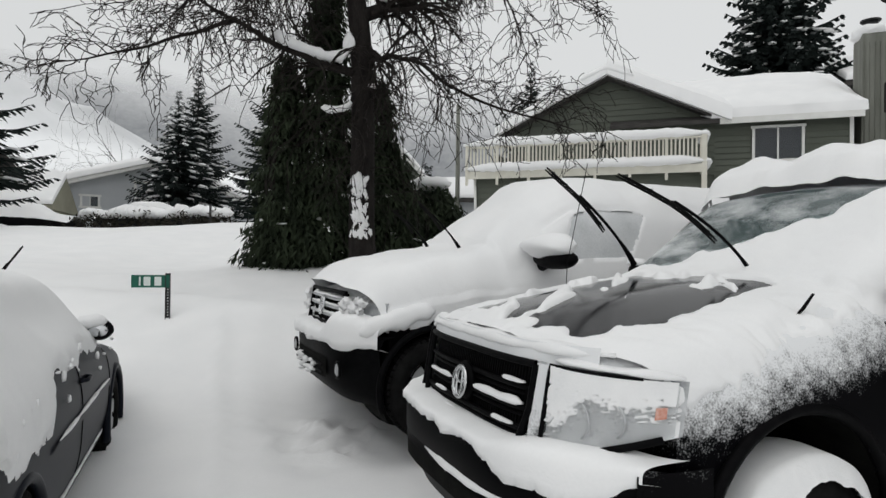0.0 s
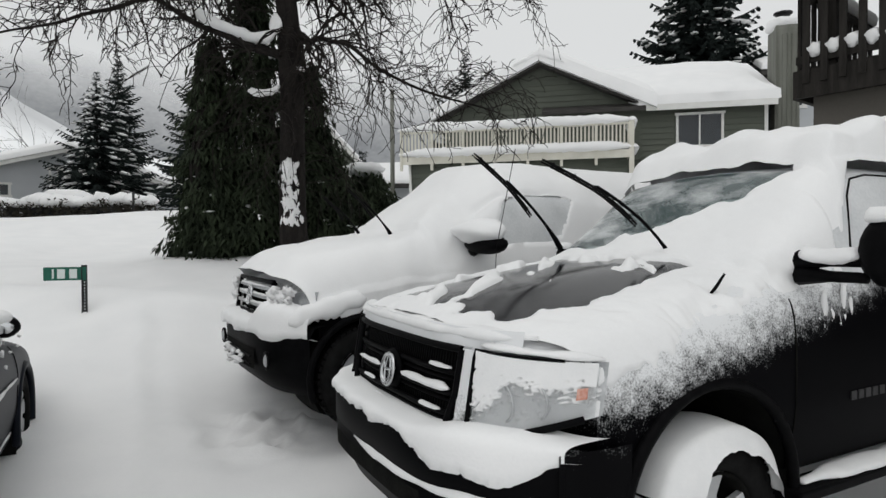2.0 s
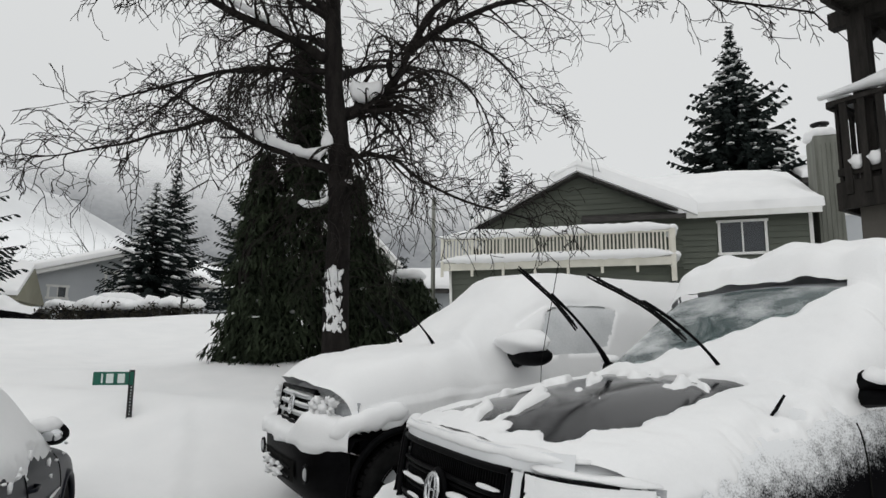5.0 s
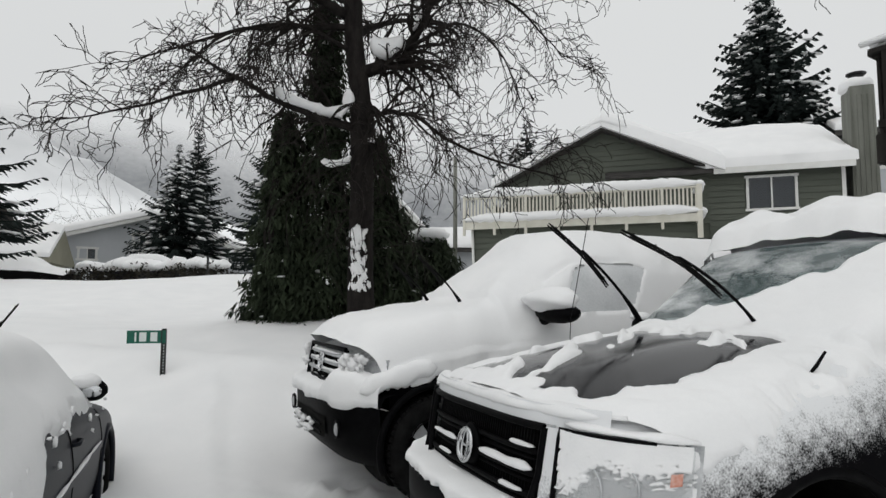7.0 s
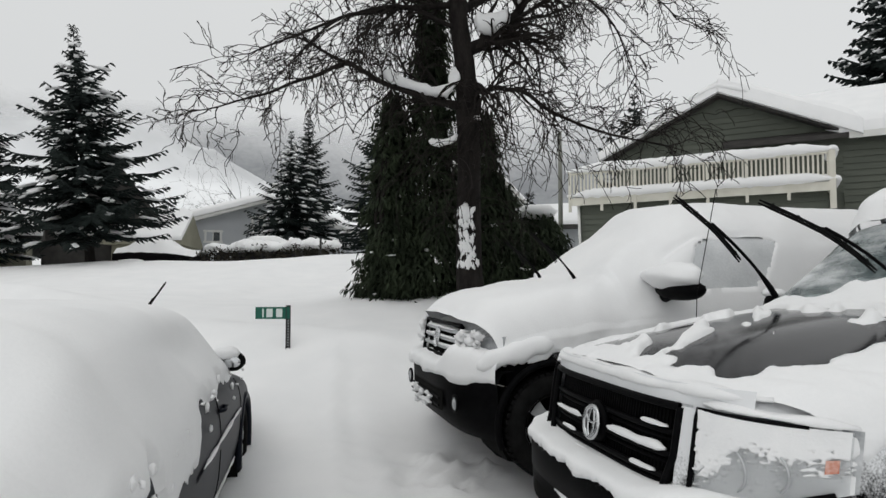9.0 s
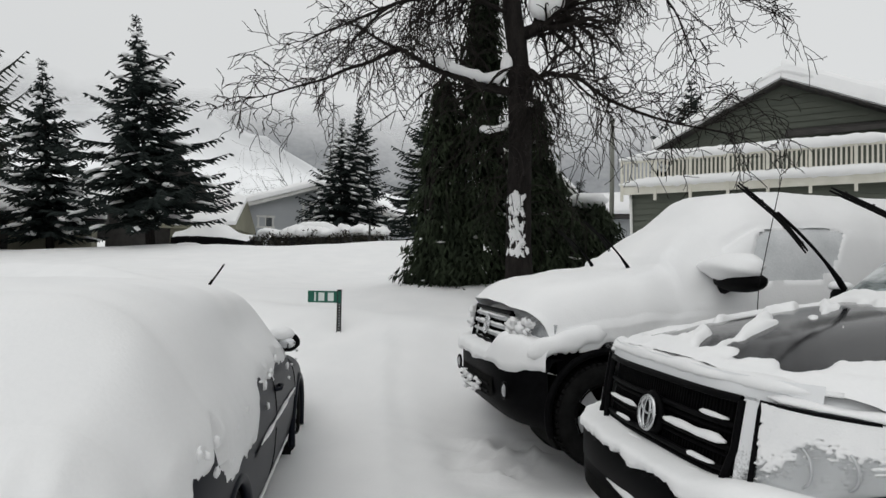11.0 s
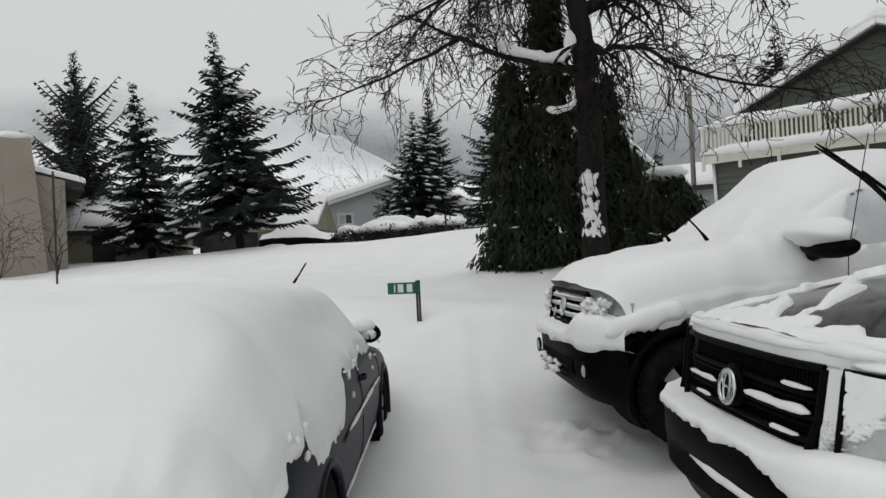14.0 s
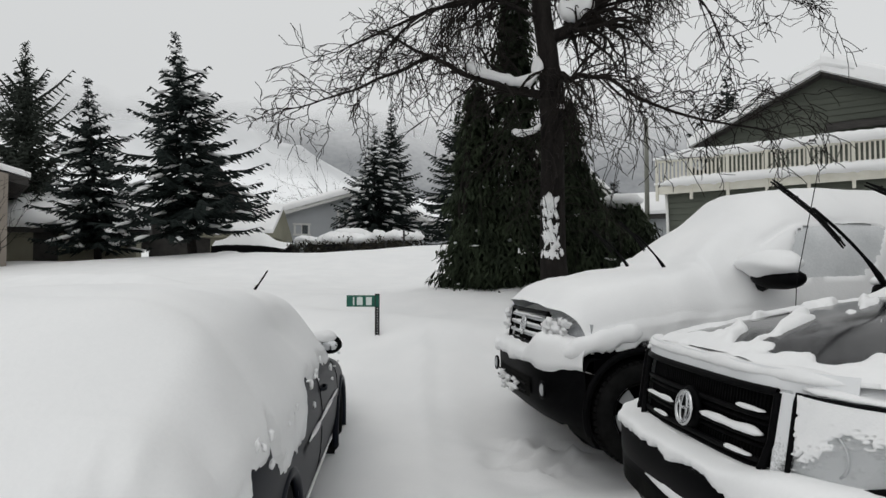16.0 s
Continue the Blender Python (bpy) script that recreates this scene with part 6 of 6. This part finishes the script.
build_spruce("pine_tree", "tall open green pine behind a stucco house", -28.0, 22.5, 1.8, 10.9, 2.3, 23, PINE, 0.1, 0.2, 1.0, 0.05, 0.4, 0.55)
build_spruce("spruce_tree", "blue-grey spruce loaded with snow beside a hedge", -15.7, 36.7, 2.6, 8.4, 3.0, 24, snow=0.6, clear=0.08)
build_spruce("spruce_tree", "thin spruce standing behind a snow-loaded spruce", -16.2, 40.9, 2.8, 10.8, 2.6, 25, snow=0.2, clear=0.1)
build_spruce("spruce_tree", "grey open spruce half hidden by a cedar", -9.5, 34.6, 2.5, 9.2, 2.9, 26, snow=0.25, clear=0.1)
build_spruce("spruce_tree", "large full spruce rising behind a green house", 16.2, 29.8, 2.5, 15.9, 4.7, 27, snow=0.6, clear=0.12, dens=1.1, thin=0.09, ragged=0.15)
build_spruce("spruce_tree", "small spruce showing over a snowy roof", 4.2, 29.5, 2.5, 8.2, 2.6, 28, snow=0.15, clear=0.2, dens=0.8)
build_spruce("spruce_tree", "dark conifer beside a green house deck", -0.6, 25.5, 2.0, 3.2, 0.9, 29, snow=0.3)
bare_bush("sapling", "thin bare sapling by a stucco wall", -20.3, 15.3, 1.6, 3.2, 31, 4)
bare_bush("sapling", "bare shrub by a chimney breast", -21.0, 13.8, 1.6, 2.0, 32, 6, 0.012)
bare_bush("birch_tree", "slender bare tree behind a grey house", -22.5, 46.0, 3.0, 7.5, 33, 3, 0.05)
bare_bush("birch_tree", "slender bare tree behind a grey house", -25.0, 47.0, 3.0, 6.5, 34, 4, 0.045)
bare_bush("bare_shrub", "round bare shrub above a snowy roof", -31.0, 47.0, 3.0, 5.0, 35, 9, 0.03)
bare_bush("bare_tree", "grey bare tree behind a chimney", -36.0, 25.5, 2.0, 8.5, 36, 8, 0.06)
bare_bush("bare_tree", "grey bare tree at the street's end", -40.0, 16.5, 2.0, 7.5, 37, 6, 0.05)


# ---- hedge, far houses and cars, street things ----
def build_hedge():
    rng = random.Random(51)
    h = thing("hedge", "dark clipped hedge under a thick roll of snow", "hedge")
    a, b = Vector((-15.2, 26.2, 0)), Vector((-8.9, 26.0, 0))
    m = Mesh()
    for i in range(3800):
        k = rng.random()
        p = a + (b - a) * k
        top = 3.02 + 0.12 * k + 0.35 * wave(k * 9, 1, 2)
        p = p + Vector((0, rng.gauss(0, 0.55), 1.75 + (top - 1.75) * rng.random()))
        w = Vector((rng.gauss(0, 1), rng.gauss(-0.4, 1), rng.gauss(0, 1))).normalized()
        s = w.orthogonal().normalized() * 0.035
        q = p + w * 0.2
        m.add([p, (p + q) / 2 - s, q, (p + q) / 2 + s], [(0, 1, 2, 3)])
    part("foliage", m, YEW, h, "dark twiggy foliage")
    for i, (k0, k1, w, t) in enumerate(((-0.01, 0.17, 0.55, 0.20), (0.19, 0.40, 0.75, 0.27), (0.36, 0.72, 0.80, 0.30), (0.74, 1.01, 0.70, 0.24))):
        ledge(h, [a + (b - a) * k + Vector((0, 0.1 * wave(k * 5, 4, 3), 3.06 + 0.12 * k + 0.22 * wave(k * 8, 2, 3))) for k in lin(k0, k1, 20)], w, t, 52 + i, "hedge_snow", "thick rolled snow cap", 0.8, SNOW)


def parked_car(x, y, z, deg, paint, label):
    car = thing("parked_car", label, "car", car_frame(x, y, deg, z), "cars by the hedge")
    st = [
        (0.00, [(0.72, 0.30), (0.78, 0.45), (0.78, 0.58), (0.72, 0.68), (0.58, 0.72), (0.40, 0.74), (0.20, 0.75), (0, 0.75)]),
        (1.25, [(0.82, 0.22), (0.87, 0.45), (0.88, 0.68), (0.83, 0.86), (0.68, 0.93), (0.46, 0.96), (0.22, 0.97), (0, 0.97)]),
        (2.00, [(0.82, 0.22), (0.87, 0.45), (0.88, 0.70), (0.84, 0.92), (0.68, 1.24), (0.54, 1.34), (0.28, 1.38), (0, 1.39)]),
        (3.10, [(0.82, 0.22), (0.87, 0.45), (0.88, 0.72), (0.84, 0.95), (0.68, 1.27), (0.54, 1.36), (0.28, 1.39), (0, 1.40)]),
        (3.85, [(0.82, 0.24), (0.86, 0.46), (0.87, 0.74), (0.82, 0.94), (0.70, 1.00), (0.50, 1.04), (0.25, 1.06), (0, 1.06)]),
        (4.50, [(0.74, 0.34), (0.78, 0.5), (0.78, 0.72), (0.72, 0.88), (0.60, 0.92), (0.42, 0.94), (0.20, 0.95), (0, 0.95)]),
    ]
    sh = Shell(st, 0.3, 0.9, 0.2)
    arches = [(0.92, 0.31, 0.36), (3.55, 0.31, 0.36)]
    build_shell(car, sh, paint, arches, [], 44)
    for s in (-1, 1):
        for ar in arches:
            build_arch(car, ar, s * 0.865, PLASTIC)
            build_wheel(car, ar[0], s * 0.77, 0.31, 0.31, 0.19, 7, 0.0, s)
    build_snow(car, sh, lambda u, s, p: 0.22 * (0.1 + 0.9 * smooth01(3.4, 1.5, abs(s))) + 0.02 * wave(u, s, 2, 3) - 0.1 * smooth01(4.0, 4.6, abs(s)), 0.05, 4.45, 5.0, "snow_cover", "snow over the whole car", 40, 40)


build_hedge()
parked_car(-16.8, 28.6, 2.1, 182.0, PLASTIC, "dark car under snow parked before a grey house")
parked_car(-17.6, 31.6, 2.45, 5.0, SEDP, "snow-covered car parked behind a hedge")
plain_house("grey_house", "pale grey-blue house with a long snowy roof", pose(-26.1, 36.6, 0, 0, 0, 36.0), 16.0, 8.0, 1.8, 4.8, 2.5, GREYB, 0.55, [(4.1, 5.1, 4.25, 5.0), (7.2, 8.0, 5.35, 6.05)], 121, True, 0.5, WHITE)
plain_house("brown_house", "steep dark-roofed house with pale olive walls behind a spruce", pose(-26.1, 28.7, 0, 0, 0, 30.0), 6.0, 7.0, 2.0, 4.6, 4.2, SHINGLE, 0.0, [(3.9, 4.9, 2.7, 3.5)], 123, True, 1.0)
plain_house("low_wing", "low pale olive wing with deep roof snow", pose(-22.7, 29.6, 0, 0, 0, 20.0), 3.2, 5.0, 2.0, 3.9, 1.5, OLIVE, 0.35, [], 125, False, 0.4, OLIVE)
plain_house("gabled_house", "grey-green gabled house behind an evergreen shrub", pose(-7.4, 33.2, 0, 0, 0, 0.0), 7.0, 7.0, 2.4, 5.1, 3.85, GREEN, 0.22, [(5.3, 5.9, 4.95, 5.45), (5.05, 5.41, 6.12, 6.76)], 127, True, 0.4, WHITE)
plain_house("snowy_shed", "low shed under smooth snow beyond a deck", pose(-0.6, 36.0, 0, 0, 0, 0.0), 3.6, 3.0, 2.6, 4.9, 0.9, GREYB, 0.35, [], 129, False, 0.4)
plain_house("pale_house", "pale two-storey house behind a chimney", pose(18.0, 27.0, 0, 0, 0, -20.0), 7.0, 7.0, 2.5, 9.4, 1.6, GREYB, 0.4, [(0.6, 1.5, 7.6, 8.6)], 131, False, 0.4)
bin_ = thing("refuse_bin", "dark bin standing by a snowy drive", "bin", pose(-17.9, 24.6, 1.62))
part("bin_body", Mesh().prism([(-0.5, 0.0), (0.5, 0.0), (0.6, 0.75), (-0.6, 0.75)], -0.4, 0.4), PLASTIC, bin_, bevel=0.02)
part("bin_lid", Mesh().box((0, 0, 0.78), (1.28, 0.9, 0.06)), PLASTIC, bin_)
part("bin_snow", Mesh().blob((0, 0, 0.86), (0.6, 0.42, 0.10), 0.2, 14, 6), SNOW, bin_, "", True)


def build_sign():
    s = thing("address_sign", "small green reflective plate on a perforated steel post in snow", "sign", pose(-3.685, 7.18, 0, 0, 0, 12.0))
    part("plate", Mesh().box((0.215, 0, 1.255), (0.43, 0.006, 0.150)), SIGN, s, bevel=0.002)
    for i, x in enumerate((0.065, 0.145, 0.265)):
        part("numeral_bar", Mesh().box((x + 0.03, -0.006, 1.255), (0.018 if i == 0 else 0.075, 0.004, 0.105)), GREYWHITE, s, "pale reflective bar")
    m = Mesh()
    m.box((0.405, 0.012, 0.95), (0.05, 0.006, 0.80))
    for x in (0.38, 0.43):
        m.box((x, 0.0, 0.95), (0.006, 0.03, 0.80))
    part("post", m, STEEL, s, "dark U-channel post")
    for i in range(14):
        part("post_hole", Mesh().box((0.405, 0.006, 0.85 + 0.034 * i), (0.012, 0.006, 0.013)), GREYWHITE, s)


build_sign()
mk = thing("snow_marker", "thin dark driveway marker stake leaning in snow", "stake", pose(-12.8, 9.53, 1.2, 0, 0, 0))
part("stake", Mesh().tube([(0, 0, 0), (0.0, 0.0, 2.7)], 0.022, 6), STEEL, mk)
hp = thing("survey_post", "short dark post in a snowbank beside a hedge", "post", pose(-9.4, 25.0, 2.75))
part("post", Mesh().tube([(0, 0, 0), (0, 0, 0.75)], 0.05, 6), STEEL, hp)
up = thing("utility_pole", "thin grey pole beside a snowy deck", "pole", pose(0.55, 22.8, 1.5))
part("pole", Mesh().tube([(0, 0, 0), (0, 0, 5.6)], [0.09, 0.07], 8), CHIM, up, "", True)


# ---- far hills, mist put in by pale colour, glow and height fade ----
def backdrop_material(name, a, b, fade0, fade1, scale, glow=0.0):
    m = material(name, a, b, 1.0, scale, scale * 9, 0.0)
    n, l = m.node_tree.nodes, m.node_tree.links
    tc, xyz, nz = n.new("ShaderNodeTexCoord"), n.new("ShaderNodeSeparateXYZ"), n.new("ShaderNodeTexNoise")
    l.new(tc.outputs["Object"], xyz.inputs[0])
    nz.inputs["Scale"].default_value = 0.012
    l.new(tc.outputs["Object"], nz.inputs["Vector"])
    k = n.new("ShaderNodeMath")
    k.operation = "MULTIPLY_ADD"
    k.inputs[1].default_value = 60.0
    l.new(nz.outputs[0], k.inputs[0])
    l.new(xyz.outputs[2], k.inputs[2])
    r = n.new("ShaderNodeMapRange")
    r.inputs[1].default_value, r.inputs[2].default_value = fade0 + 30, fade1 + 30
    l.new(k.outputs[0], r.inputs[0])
    # higher parts turn transparent to imitate mist; the glow brightens the slope without a lamp
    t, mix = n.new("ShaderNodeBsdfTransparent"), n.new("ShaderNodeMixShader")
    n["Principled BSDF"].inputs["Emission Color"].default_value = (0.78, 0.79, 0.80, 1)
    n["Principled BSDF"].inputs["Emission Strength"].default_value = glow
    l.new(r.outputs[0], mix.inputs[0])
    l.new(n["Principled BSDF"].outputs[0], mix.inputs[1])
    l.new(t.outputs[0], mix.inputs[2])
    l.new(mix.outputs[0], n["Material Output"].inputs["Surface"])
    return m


def hill(name, label, mat, radius, az0, az1, top, depth, n=90):
    def fn(a, k):
        r = radius + depth * k
        x, y = r * math.sin(radians(a)), r * math.cos(radians(a))
        return (x, y, 2 + top(a) * smooth01(-0.15, 1, k) + 3 * wave(a * 3, k * 6, 5))
    tagged(part(name, Mesh().grid(fn, lin(az0, az1, n), lin(0, 1, 24)), mat, None, label, True), "", "hill", "", "structure")


def rise(table, a):
    for (p, zp), (q, zq) in zip(table, table[1:]):
        if p <= a <= q:
            return zp + (zq - zp) * smooth01(p, q, a)
    return table[0][1] if a < table[0][0] else table[-1][1]


SLOPE = [(-75, 6.0), (-56, 9.0), (-46, 13.0), (-36, 13.5), (-30, 11.0), (-24, 8.0), (-18, 6.2), (0, 5.0), (60, 4.0)]
# the snow slope gives off light itself, in place of bright haze
hill("backdrop_snowfield", "broad white ski slope across the valley, self-glowing and faded out upward as haze", backdrop_material("hazed_glowing_snow", (0.66, 0.67, 0.68), (0.76, 0.77, 0.78), 48, 90, 0.02, 0.28), 260, -75, 60, lambda a: 410 * math.tan(radians(rise(SLOPE, a))) + 4 * wave(a * 0.3, 2, 1), 150)
hill("backdrop_woods", "bare grey wooded hillside, made transparent upward in place of mist", backdrop_material("haze_faded_woods", (0.23, 0.24, 0.255), (0.40, 0.41, 0.42), 80, 150, 0.03), 430, -80, 65, lambda a: 190 + 10 * wave(a * 0.1, 5, 1), 200)
